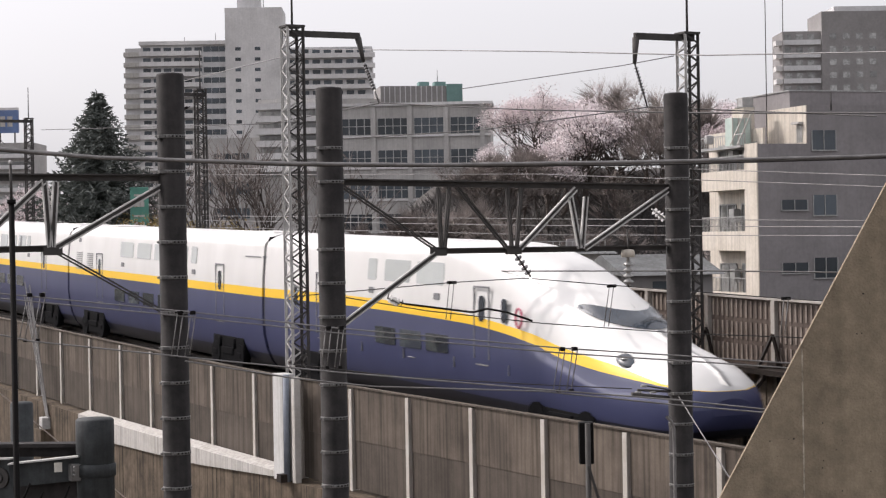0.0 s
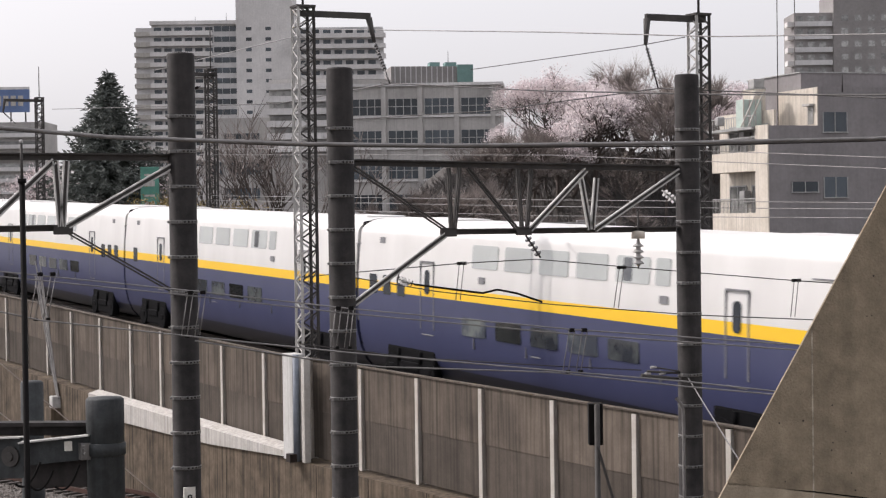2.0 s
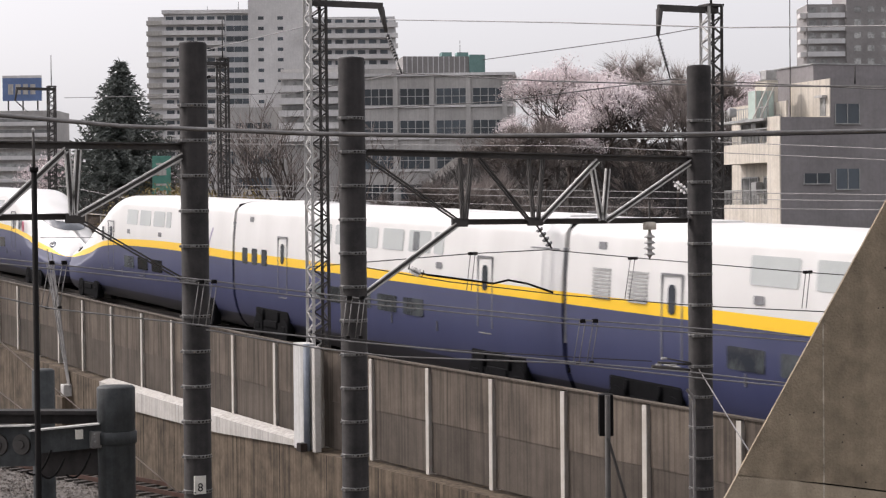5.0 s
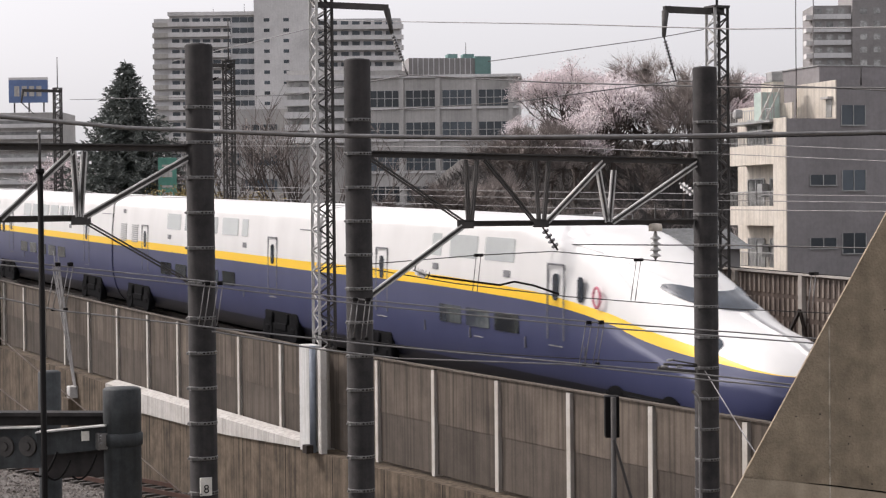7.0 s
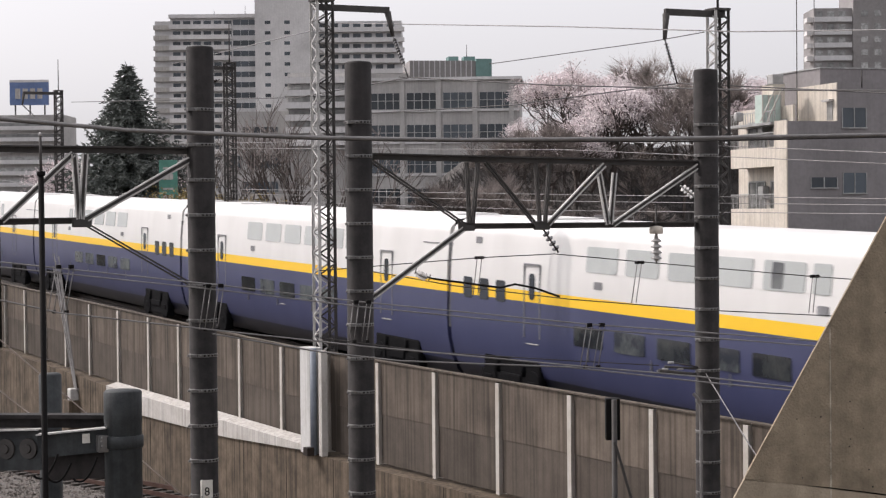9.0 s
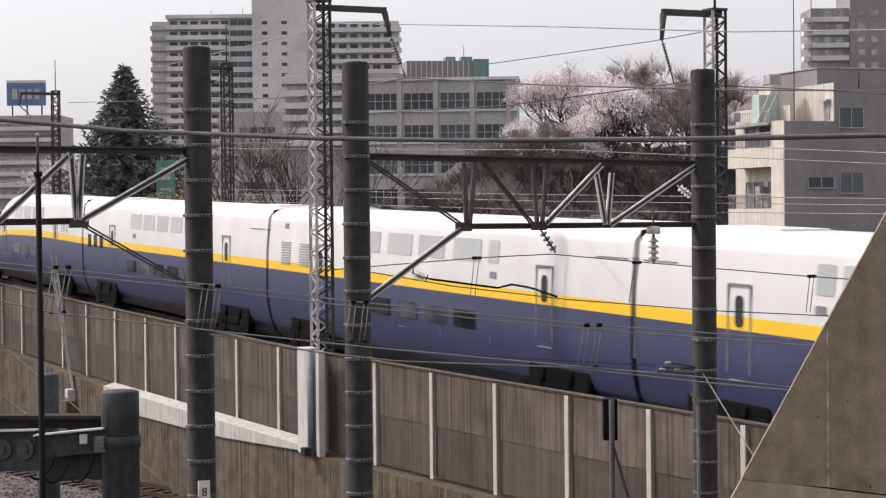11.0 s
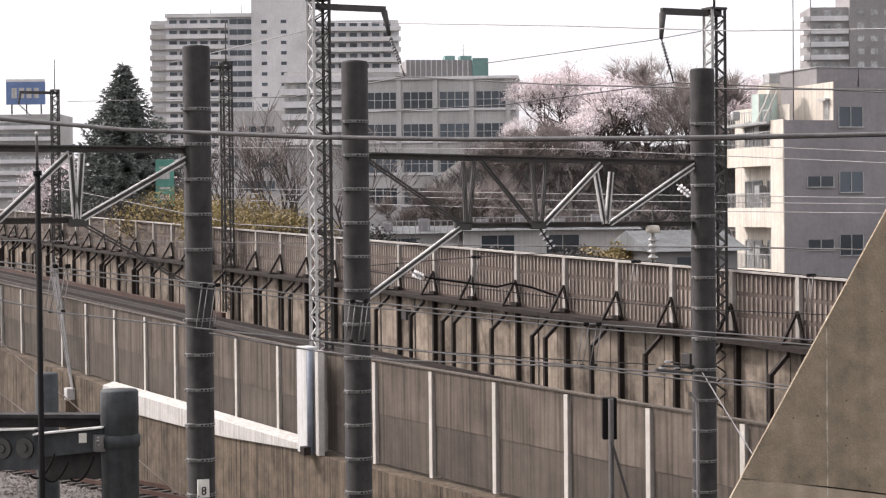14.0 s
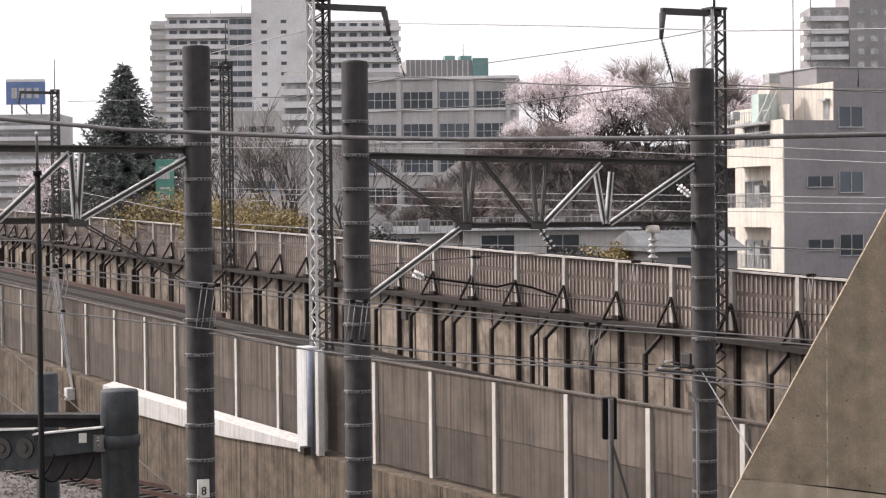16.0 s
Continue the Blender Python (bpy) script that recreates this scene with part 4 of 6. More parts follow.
def apartment():
    """Fourteen-storey slab block with balconies, a taller stair tower and a lower wing."""
    Zd = 500.0
    k = Zd / 3300
    top = empty("apartment_block", "grey fourteen-storey apartment block with stacked balconies", "apartment building")
    facing(top, (-480.82, 155.62, 0), VIEW)
    fl = 2.78
    H1 = 9.3 + (380 - 33) * k
    W = 150 * k
    part("wall", box(B(), 0, W, 0, 14, 0, H1), M_APT, top)
    part("parapet", box(B(), -0.4, W + 0.2, -0.9, 14.3, H1, H1 + 1.0), M_APT2, top)
    T0, T1 = 150 * k, 250 * k
    HT = 9.3 + (380 + 30) * k
    part("stair_tower", box(B(), T0, T1, -1.6, 14, 0, HT), M_APT2, top)
    part("tower_roof_room", box(B(), T0 + 3, T0 + 9, 2, 9, HT, HT + 4), M_APT, top)
    R0, R1 = 250 * k, 408 * k
    HR = 9.3 + (380 - 41) * k
    part("wing", box(B(), R0, R1, -0.6, 13, 0, HR), M_APT, top)
    win = pane_mesh(2.0, 1.4, 0, M_PANE, "window")
    small = pane_mesh(1.5, 0.9, 0, M_PANE, "window")
    n = 14
    for i in range(n):
        z = H1 - (i + 1) * fl
        part("balcony", box(box(B(), -0.2, W * 0.72, -1.5, -1.38, z, z + 1.05), -0.2, W * 0.72, -1.5, 0, z - 0.15, z), M_APT2, top)
        for j in range(6):
            share("window", win, top, (1.6 + j * 2.75, -0.02, z + 0.7 + 0.0))
        for j in range(3):
            share("window", win, top, (W * 0.78 + j * 2.1, -0.02, z + 0.9))
        # end balconies that turn the corner
        b = B()
        box(b, -4.7, -0.6, 0.4, 5.0, z - 0.15, z + 0.0)
        box(b, -4.7, -4.58, 0.4, 5.0, z, z + 1.05)
        box(b, -4.7, -0.6, 0.4, 0.52, z, z + 1.05)
        part("balcony", b, M_KERB, top, "bright corner balcony")
        for j in range(2):
            share("window", small, top, (T0 + 3.4 + j * 5.2, -1.62, z + 0.9))
        zr = HR - (i + 1) * fl
        part("balcony", box(box(B(), R0 + 1, R1 + 0.8, -2.0, -1.88, zr, zr + 1.05), R0 + 1, R1 + 0.8, -2.0, -0.6, zr - 0.15, zr), M_APT2, top)
        for j in range(7):
            share("window", win, top, (R0 + 3 + j * 3.0, -0.63, zr + 0.85))
    part("end_wall", box(B(), -4.4, -0.02, 1.2, 14, 0, H1 - 0.6), M_APT, top)
    for x, h in ((T0 + 5, 9), (T0 - 3, 3.5), (W * 0.5, 2.5), (T0 + 10, 6)):
        part("aerial", tube(B(), (x, 3, HT if x > T0 else H1), (x, 3, (HT if x > T0 else H1) + h), 0.12, 0.05, 5), M_STEEL, top)
    return top


apartment()


def tower():
    Zd = 420.0
    k = Zd / 3300
    top = empty("tower_block", "brown-tiled apartment tower with grey window bays", "apartment building")
    facing(top, (-339.88, 260.35, 0), VIEW)
    H = 9.3 + (372 - 18) * k
    part("wall", box(B(), 0, 70 * k, 0, 12, 0, H), M_DARKAPT, top)
    part("upper_wall", box(B(), 68 * k, 190 * k, -1, 14, 0, H + 18 * k + 2), M_DARKAPT, top)
    part("roof_room", box(B(), 92 * k, 190 * k, 0, 10, H + 4, H + 5.5), M_APT, top)
    win = pane_mesh(1.5, 1.3, 0, M_CURTAIN, "window")
    for i in range(15):
        z = H - 2.9 * (i + 1)
        part("balcony", box(B(), 0, 66 * k, -1.0, -0.85, z - 0.2, z + 0.9), M_APT, top)
        for j in range(3):
            share("window", win, top, (1.2 + j * 2.6, -0.03, z + 0.9))
        b = B()
        box(b, -1.4, 0, 0.5, 4, z - 0.15, z + 0.95)
        part("balcony", b, M_APT2, top)
        for j in range(4):
            share("window", win, top, (72 * k + 2 + j * 3.0, -1.03, z + 0.9))
    part("aerial", tube(B(), (0.3, 1, H), (0.3, 1, H + 16), 0.1, 0.05, 5), M_STEEL, top)


tower()


def school():
    Zd = 230.0
    k = Zd / 3300
    top = empty("school_building", "pale grey concrete school building with ribbon windows", "school building")
    facing(top, (-217.78, 78.46, 0), VIEW - 4)
    x0, x1 = 205 * k, 505 * k
    H = 9.3 + (378 - 146) * k
    part("wall", box(B(), x0, x1, 0, 12, 0, H), M_SCHOOL, top)
    part("roof_edge", box(B(), x0 - 0.3, x1 + 0.3, -0.4, 12.3, H, H + 0.35), M_APT2, top)
    fh = 56 * k
    pane = mesh_of("window", box(B(), 0, 54 * k, -0.02, 0.03, 0, 28 * k), M_PANE)
    for r in range(4):
        zt = H - 22 * k - r * fh
        part("sill_band", box(B(), x0, x1, -0.25, 0, zt - 28 * k - 0.35, zt - 28 * k - 0.1), M_APT2, top)
        for j in range(4):
            xx = x0 + (38 + j * 64) * k
            w = share("window", pane, top, (xx, -0.02, zt - 28 * k))
            bm = B()
            for t in (0, 0.25, 0.5, 0.75, 1):
                box(bm, 54 * k * t - 0.05, 54 * k * t + 0.05, -0.08, 0.0, 0, 28 * k)
            box(bm, 0, 54 * k, -0.09, -0.01, 14 * k, 14 * k + 0.08)
            o = part("frame", bm, M_FRAME, w)
    for j in range(5):
        xx = x0 + (30 + j * 64) * k
        part("pilaster", box(B(), xx - 0.3, xx + 0.3, -0.3, 0, 0, H), M_SCHOOL, top)
    # older wing with stepped balconies behind the mast
    Hw = 9.3 + (378 - 128) * k
    part("wing", box(B(), 92 * k, 210 * k, 2, 12, 0, Hw), M_SCHOOL, top)
    for r in range(6):
        z = Hw - 0.6 - r * 22 * k
        part("balcony", box(B(), 90 * k, 208 * k, 0.6, 2, z - 0.75, z), M_APT2, top)
        part("recess", box(B(), 94 * k, 206 * k, 1.9, 2.0, z - 1.4, z - 0.8), M_CURTAIN, top)
    Hl = 9.3 + (378 - 180) * k
    part("low_wing", box(B(), -30 * k, 92 * k, 3, 14, 0, Hl - 1), M_SCHOOL, top)
    for xa, xb, ya, yb in ((8, 72, 224, 234), (17, 76, 275, 297), (-24, 6, 275, 297), (8, 72, 322, 340)):
        za, zb = 9.3 + (380 - yb) * k, 9.3 + (380 - ya) * k
        o = part("window", box(B(), xa * k, xb * k, 2.95, 3.0, za, zb), M_PANE, top)
        bm = B()
        for j in range(5):
            xm = (xa + (xb - xa) * j / 4) * k
            box(bm, xm - 0.05, xm + 0.05, 2.88, 2.95, za, zb)
        box(bm, xa * k, xb * k, 2.86, 2.94, za - 0.12, za)
        part("frame", bm, M_FRAME, o)


school()


def office():
    Zd = 330.0
    k = Zd / 3300
    top = empty("office_building", "grey office building with a teal clad stair tower", "office building")
    facing(top, (-298.66, 140.54, 0), VIEW + 8)
    H = 9.3 + (376 - 107) * k
    part("wall", box(B(), 0, 118 * k, 0, 10, 0, H), M_DARKAPT, top)
    part("teal_tower", box(B(), 118 * k, 146 * k, -0.5, 10, 0, H + 0.3), M_TEAL, top)
    part("plinth", box(B(), -130 * k, 0, 1, 10, 0, H - 2.2), M_SCHOOL, top)
    for x, w in ((72, 18), (100, 20)):
        part("roof_unit", box(B(), x * k, (x + w) * k, 2, 5, H, H + 9 * k), M_TEAL, top)
    for j in range(12):
        part("rib", box(B(), (6 + j * 9.4) * k, (7.5 + j * 9.4) * k, -0.15, 0, 0, H), M_APT, top)
    part("aerial", tube(B(), (108 * k, 4, H), (108 * k, 4, H + 32 * k), 0.08, 0.04, 5), M_STEEL, top)


office()


def corner_house():
    """Grey rendered block whose sunny flank is cream, with recessed balconies."""
    k = 82.0 / 3300
    top = empty("corner_house", "grey rendered apartment house with cream balconies", "apartment house")
    facing(top, (-66.87, 49.78, 0), VIEW + 16.8)
    H = 9.3 + (369 - 213) * k
    D = 6.9
    part("wall", box(B(), 0, 9.5, 0, 1.2, 0, H), M_GREYBLD, top)
    part("rear_wall", box(B(), 1.004, 9.5, 1.204, D, 0, H - 0.2), M_GREYBLD, top)
    part("cream_pier", box(B(), -0.06, -0.002, 0.0, 1.22, 0, H + 0.05), M_CREAM, top, "cream painted pier")
    xr = 98.5 * k
    part("roof_storey", box(B(), xr, 9.5, 0.0, D, H, H + 69 * k), M_GREYBLD, top)
    part("roof_flank", box(B(), xr - 0.05, xr - 0.002, 0.002, 3.7, H, H + 69 * k), M_CREAM, top, "sunlit cream flank of the roof storey")
    part("upper_room", box(B(), xr + 0.004, 9.48, 1.6, D - 0.02, H + 69 * k, H + 99 * k), M_GREYBLD, top)
    part("stair_room", box(B(), 0.95, 1.5, 3.2, 4.4, H, H + 74 * k), M_CREAM, top)
    part("air_unit", box(B(), 0.95, 1.5, 3.3, 3.8, H + 76 * k, H + 93 * k, 0.03), M_INSUL, top, "pale outdoor air unit")
    part("unit_shelf", box(B(), 0.9, 1.55, 3.2, 4.0, H + 74.2 * k, H + 75.8 * k), M_FRAME, top)
    part("glass_hut", box(B(), -0.1, 0.85, 2.3, 3.0, H, H + 52 * k, 0.02), M_HUT, top, "pale green translucent rooftop hut")
    for xx in (-0.1, 0.2, 0.5, 0.82):
        part("hut_post", box(B(), xx, xx + 0.05, 2.26, 2.29, H, H + 52 * k), M_WHITE, top)
    part("roof_edge", box(B(), xr - 0.05, 9.6, 1.55, D, H + 99 * k, H + 101 * k), M_FRAME, top)
    part("roof_pipe", tube(B(), (xr + 1.2, -0.02, H + 60 * k), (xr + 1.2, -0.02, H + 92 * k), 0.03, n=6), M_STEEL, top)
    y0, y1 = 1.224, 5.9
    floor_h = 111 * k
    for r in range(4):
        z = H - 79 * k - r * floor_h
        b = B()
        box(b, -0.05, 1.0, y0, y1, z, z + 0.14)
        box(b, -0.05, 0.05, y0, y1, z + 0.14, z + 0.88)
        box(b, 0.05, 1.0, y1 - 0.1, y1, z + 0.14, z + 0.88)
        bal = part("balcony", b, M_CREAM, top, "stained cream balcony front with a rail")
        b = B()
        for i in range(34):
            yy = y0 + (y1 - y0) * i / 33
            box(b, -0.012, 0.012, yy - 0.012, yy + 0.012, z + 0.88, z + 1.5)
        box(b, -0.025, 0.025, y0, y1, z + 1.5, z + 1.55)
        part("rail", b, M_FRAME, bal)
        part("back_wall", box(B(), 0.9, 1.0, y0, y1 + 0.9, z + 0.144, z + floor_h - 0.004), M_CREAM, top)
        for ya, yb in ((y0 + 0.5, y0 + 2.1), (y0 + 2.7, y1 - 0.3)):
            w = part("balcony_window", box(B(), 0.86, 0.896, ya, yb, z + 0.2, z + 2.1), M_CURTAIN, top)
            b = B()
            for t in (0, 0.5, 1):
                yy = ya + (yb - ya) * t
                box(b, 0.82, 0.86, yy - 0.04, yy + 0.04, z + 0.2, z + 2.1)
            box(b, 0.82, 0.86, ya, yb, z + 2.1, z + 2.16)
            part("frame", b, M_FRAME, w)
        part("air_unit", box(B(), 0.45, 0.8, y0 + 2.15, y0 + 2.65, z + 1.3, z + 1.9, 0.03), M_FRAME, top)
    part("awning", box(B(), -0.2, 1.0, y0, y1 + 0.1, H - 0.10, H + 0.02), M_FRAME, top)
    b = B()
    for i in range(20):
        yy = y0 + (y1 - y0) * i / 19
        box(b, -0.012, 0.012, yy - 0.015, yy + 0.015, H + 0.02, H + 0.5)
    box(b, -0.02, 0.02, y0, y1, H + 0.5, H + 0.55)
    part("roof_rail", b, M_FRAME, top)
    for r in range(3):
        z = H - (118 + 112.5 * r) * k
        for x, w, h in ((44.5 * k, 52 * k, 18 * k), (108 * k, 47 * k, 36 * k)):
            zz = z if w > h * 2 else z - 10 * k
            o = part("window", box(B(), x, x + w, -0.015, 0.05, zz, zz + h), M_PANE, top)
            b = B()
            for t in (0, 0.5, 1):
                box(b, x + w * t - 0.02, x + w * t + 0.02, -0.05, -0.015, zz, zz + h)
            box(b, x - 0.04, x + w + 0.04, -0.09, -0.015, zz - 0.05, zz)
            part("frame", b, M_FRAME, o)
    o = part("window", box(B(), 107 * k, 155 * k, -0.015, 0.05, H - 11 * k, H + 24 * k), M_PANE, top)
    bm = B()
    for t in (107, 131, 155):
        box(bm, t * k - 0.02, t * k + 0.02, -0.05, -0.015, H - 11 * k, H + 24 * k)
    box(bm, 105 * k, 157 * k, -0.09, -0.015, H - 13 * k, H - 11 * k)
    part("frame", bm, M_FRAME, o)
    part("window", box(B(), xr - 0.075, xr - 0.052, 0.35, 0.85, H + 3 * k, H + 36 * k), M_CURTAIN, top)
    part("window_hood", box(B(), xr - 0.3, xr - 0.052, 0.25, 0.95, H + 36 * k, H + 40 * k), M_SCHOOL, top)
    part("aerial", tube(B(), (1.5, 2.0, H), (1.5, 2.0, H + 9), 0.025, 0.02, 5), M_STEEL, top)
    part("ladder", beam(beam(B(), (-0.3, 1.4, H), (0.5, 1.4, H + 1.6), 0.05, 0.05), (-0.6, 1.5, H), (0.2, 1.5, H + 1.6), 0.05, 0.05), M_WHITE, top)
    part("dish", box(B(), -1.9, -1.5, 1.2, 1.5, H + 0.02, H + 0.45, 0.12), M_INSUL, top)
    return top


corner_house()


def low_house(px, w, d, z, roof_h, at, yaw, label, mat):
    top = empty("low_house", label, "house", "low houses behind the screen")
    facing(top, at, yaw)
    part("wall", box(B(), 0, w, 0, d, 0, z), mat, top)
    b = B()
    v = [b.verts.new(q) for q in ((-0.4, -0.5, z), (w + 0.4, -0.5, z), (w + 0.4, d + 0.5, z), (-0.4, d + 0.5, z), (-0.4, d / 2, z + roof_h), (w + 0.4, d / 2, z + roof_h))]
    for q in ((0, 1, 5, 4), (2, 3, 4, 5), (1, 2, 5), (3, 0, 4), (3, 2, 1, 0)):
        b.faces.new([v[i] for i in q])
    part("roof", b, M_ROOF, top)
    for j in range(int(w / 3.2)):
        o = part("window", box(B(), 0.9 + j * 3.2, 2.5 + j * 3.2, -0.02, 0.05, z - 1.15, z - 0.25), M_PANE, top)
        part("frame", box(box(B(), 1.68 + j * 3.2, 1.72 + j * 3.2, -0.05, -0.02, z - 1.15, z - 0.25), 0.85 + j * 3.2, 2.55 + j * 3.2, -0.06, -0.02, z - 1.2, z - 1.15), M_FRAME, o)
    if w > 4:
        part("roof_rail", rail_grid(B(), 0.2, w - 0.2, -0.3, z + 0.02, z + 0.62, 0.32, 0.02), M_FRAME, top, "thin metal roof railing")
        for j in range(int(w / 2)):
            part("roof_unit", box(B(), 0.7 + j * 1.9, 1.3 + j * 1.9, 0.8, 1.4, z, z + 0.55 + 0.2 * (j % 2), 0.04), M_GREYBLD, top)


low_house(0, 4.6, 8, 8.20, 0.35, (-86.88, 38.59, 0), VIEW, "low house with a pale sheet metal roof", M_SCHOOL)
low_house(0, 8.4, 8, 8.35, 0.3, (-82.04, 41.62, 0), VIEW, "long low house with a pale sheet metal roof", M_SCHOOL)
low_house(0, 3.4, 6, 7.64, 0.8, (-62.61, 40.30, 0), VIEW + 10, "low shed with a pale sheet metal roof", M_DARKAPT)


def billboard():
    k = 260 / 3300
    top = empty("roof_billboard", "blue billboard on a steel frame over a low block", "billboard")
    facing(top, (-260.00, 60.72, 0), VIEW)
    part("block", box(B(), -30 * k, 92 * k, 1, 10, 0, 9.3 + (382 - 202) * k), M_SCHOOL, top)
    for r in range(7):
        zb = 9.3 + (382 - 212 - r * 20) * k
        part("window_band", box(B(), -28 * k, 90 * k, 0.9, 0.996, zb - 12 * k, zb - 4 * k), M_CURTAIN, top)
        part("balcony_front", box(B(), -29 * k, 91 * k, 0.2, 0.3, zb - 17 * k, zb - 10 * k), M_APT2, top)
        part("balcony_slab", box(B(), -29 * k, 91 * k, 0.3, 0.9, zb - 17 * k, zb - 16 * k), M_APT2, top)
    z0, z1 = 9.3 + (382 - 185) * k, 9.3 + (382 - 145) * k
    part("board", box(B(), 0, 68 * k, 0, 0.6, z0, z1), M_BILL, top)
    for j in range(4):
        part("lettering_bar", box(B(), (10 + 13 * j) * k, (19 + 13 * j) * k, -0.06, -0.004, z0 + 11 * k, z0 + 29 * k), M_KERB, top, "pale bar of unreadable lettering")
    part("top_edge", box(B(), 0, 68 * k, -0.02, 0.62, z1, z1 + 0.35), M_APT2, top)
    for j in range(3):
        part("strut", box(B(), (8 + 26 * j) * k, (10 + 26 * j) * k, 0.2, 0.5, 9.3 + 180 * k, z0), M_STEEL, top)


billboard()


# ---------------------------------------------------------------- planting
def branches(bm, rng, p, d, length, r, level, tips, spread=0.55, n=5):
    """A limb that forks; its last twigs are gathered in tips."""
    q = p + d * length
    tube(bm, p, q, r, r * 0.68, n, caps=False)
    if level == 0:
        tips.append((q, d))
        return
    kids = 3 if level > 1 else 4
    for i in range(kids):
        t = 0.55 + 0.45 * (i + 1) / kids
        axis = Vector((rng.uniform(-1, 1), rng.uniform(-1, 1), rng.uniform(-0.25, 0.7)))
        e = (d + axis.normalized() * spread * rng.uniform(0.7, 1.25)).normalized()
        branches(bm, rng, p.lerp(q, t), e, length * rng.uniform(0.62, 0.82), r * 0.6, level - 1, tips, spread, max(3, n - 1))


def leaf_quads(bm, rng, c, radius, count, size, flat=1.0):
    for _ in range(count):
        while True:
            o = Vector((rng.uniform(-1, 1), rng.uniform(-1, 1), rng.uniform(-1, 1)))
            if o.length < 1:
                break
        p = c + Vector((o.x * radius, o.y * radius, o.z * radius * flat))
        a = Vector((rng.uniform(-1, 1), rng.uniform(-1, 1), rng.uniform(-1, 1))).normalized()
        b = a.orthogonal().normalized()
        s = size * rng.uniform(0.5, 1.2)
        bm.faces.new([bm.verts.new(p + a * s), bm.verts.new(p + b * s * 0.7), bm.verts.new(p - a * s), bm.verts.new(p - b * s * 0.8)])


def bare_tree(seed, h, label="bare brown deciduous tree with fine twigs", twig=60, levels=4):
    rng = random.Random(seed)
    top = empty("bare_tree", label, "tree", "bare trees on the slope")
    bm, tips = B(), []
    trunk = h * 0.28
    branches(bm, rng, Vector((0, 0, -0.5)), Vector((rng.uniform(-0.06, 0.06), rng.uniform(-0.06, 0.06), 1)).normalized(), trunk, h * 0.011, levels, tips, 0.6)
    part("trunk", bm, M_BARK, top)
    tw = B()
    for q, d in tips:
        for _ in range(twig // 9):
            e = (d + Vector((rng.uniform(-1, 1), rng.uniform(-1, 1), rng.uniform(-0.3, 0.9))) * 0.8).normalized()
            l = h * rng.uniform(0.05, 0.14)
            s = e.orthogonal().normalized() * 0.022
            tw.faces.new([tw.verts.new(q - s), tw.verts.new(q + s), tw.verts.new(q + e * l)])
    part("crown", tw, M_TWIG, top)
    return top


def cherry_tree(seed, h, wide):
    rng = random.Random(seed)
    top = empty("cherry_tree", "cherry tree in full pale pink blossom", "tree", "cherry trees on the slope")
    bm, tips = B(), []
    for k in range(3):
        branches(bm, rng, Vector((0, 0, -0.5)), Vector((rng.uniform(-0.5, 0.5), rng.uniform(-0.5, 0.5), 1)).normalized(), h * 0.27 * wide, h * 0.014, 4, tips, 0.75)
    part("trunk", bm, M_BARK, top)
    cr = B()
    for q, d in tips:
        if rng.random() < 0.9:
            leaf_quads(cr, rng, q, h * 0.075, 34, 0.068, 0.55)
    part("crown", cr, M_BLOSSOM, top, "pale pink blossom with gaps and dark twigs")
    return top


def conifer(h, w):
    rng = random.Random(5)
    top = empty("conifer", "tall dark green pointed conifer", "tree")
    part("trunk", tube(B(), (0, 0, -0.5), (0, 0, h * 0.97), h * 0.02, 0.03, 8), M_BARK, top)
    cr = B()
    z = h * 0.10
    while z < h * 0.985:
        t = z / h
        r = w * (1 - t) ** 0.88 * rng.uniform(0.85, 1.08) + 0.15
        k = max(5, int(8 + 9 * (1 - t)))
        for i in range(k):
            a = i / k * math.tau + rng.uniform(-0.35, 0.35)
            rr = r * rng.uniform(0.55, 1.15)
            out = Vector((math.cos(a), math.sin(a), 0))
            n = max(4, int(rr / 0.16))
            for s in range(n):
                u = (s + 0.5) / n
                c = out * rr * u + Vector((0, 0, z + rng.uniform(-0.3, 0.3) + 0.05 * rr - 0.34 * rr * u + 0.22 * rr * u * u))
                for _ in range(5):
                    e = (out * rng.uniform(0.2, 1.2) + Vector((rng.uniform(-1, 1), rng.uniform(-1, 1), rng.uniform(-0.7, 0.5)))).normalized()
                    l = rng.uniform(0.25, 0.62) * (1.1 - 0.5 * u)
                    v = e.orthogonal().normalized()
                    v = (v * math.cos(l * 9) + e.cross(v) * math.sin(l * 9)) * 0.07
                    cr.faces.new([cr.verts.new(c - v), cr.verts.new(c + v), cr.verts.new(c + e * l)])
        z += h * 0.0125
    part("crown", cr, M_NEEDLE, top)
    return top


def shrub(seed, r, mat, label, name="shrub"):
    rng = random.Random(seed)
    top = empty(name, label, "shrub", "shrubs behind the screen")
    bm, tips = B(), []
    for k in range(5):
        branches(bm, rng, Vector((0, 0, -0.3)), Vector((rng.uniform(-0.7, 0.7), rng.uniform(-0.7, 0.7), 1)).normalized(), r * 0.5, r * 0.03, 2, tips, 0.7)
    part("stem", bm, M_BARK, top)
    cr = B()
    for q, d in tips:
        leaf_quads(cr, rng, q, r * 0.30, 46, 0.062, 0.9)
    part("crown", cr, mat, top)
    return top


# wooded slope behind the houses
def slope_z(u, v):
    """Height of the slope; u across the line of sight, v along it."""
    base = 15.0 / (1 + math.exp(-(v - 130) / 8))
    side = 1 / (1 + math.exp(-(u + 2.5) / 2.2))
    return base * (0.30 + 0.70 * side) + 0.9 * noise.noise((u * 0.11, v * 0.11, 0))


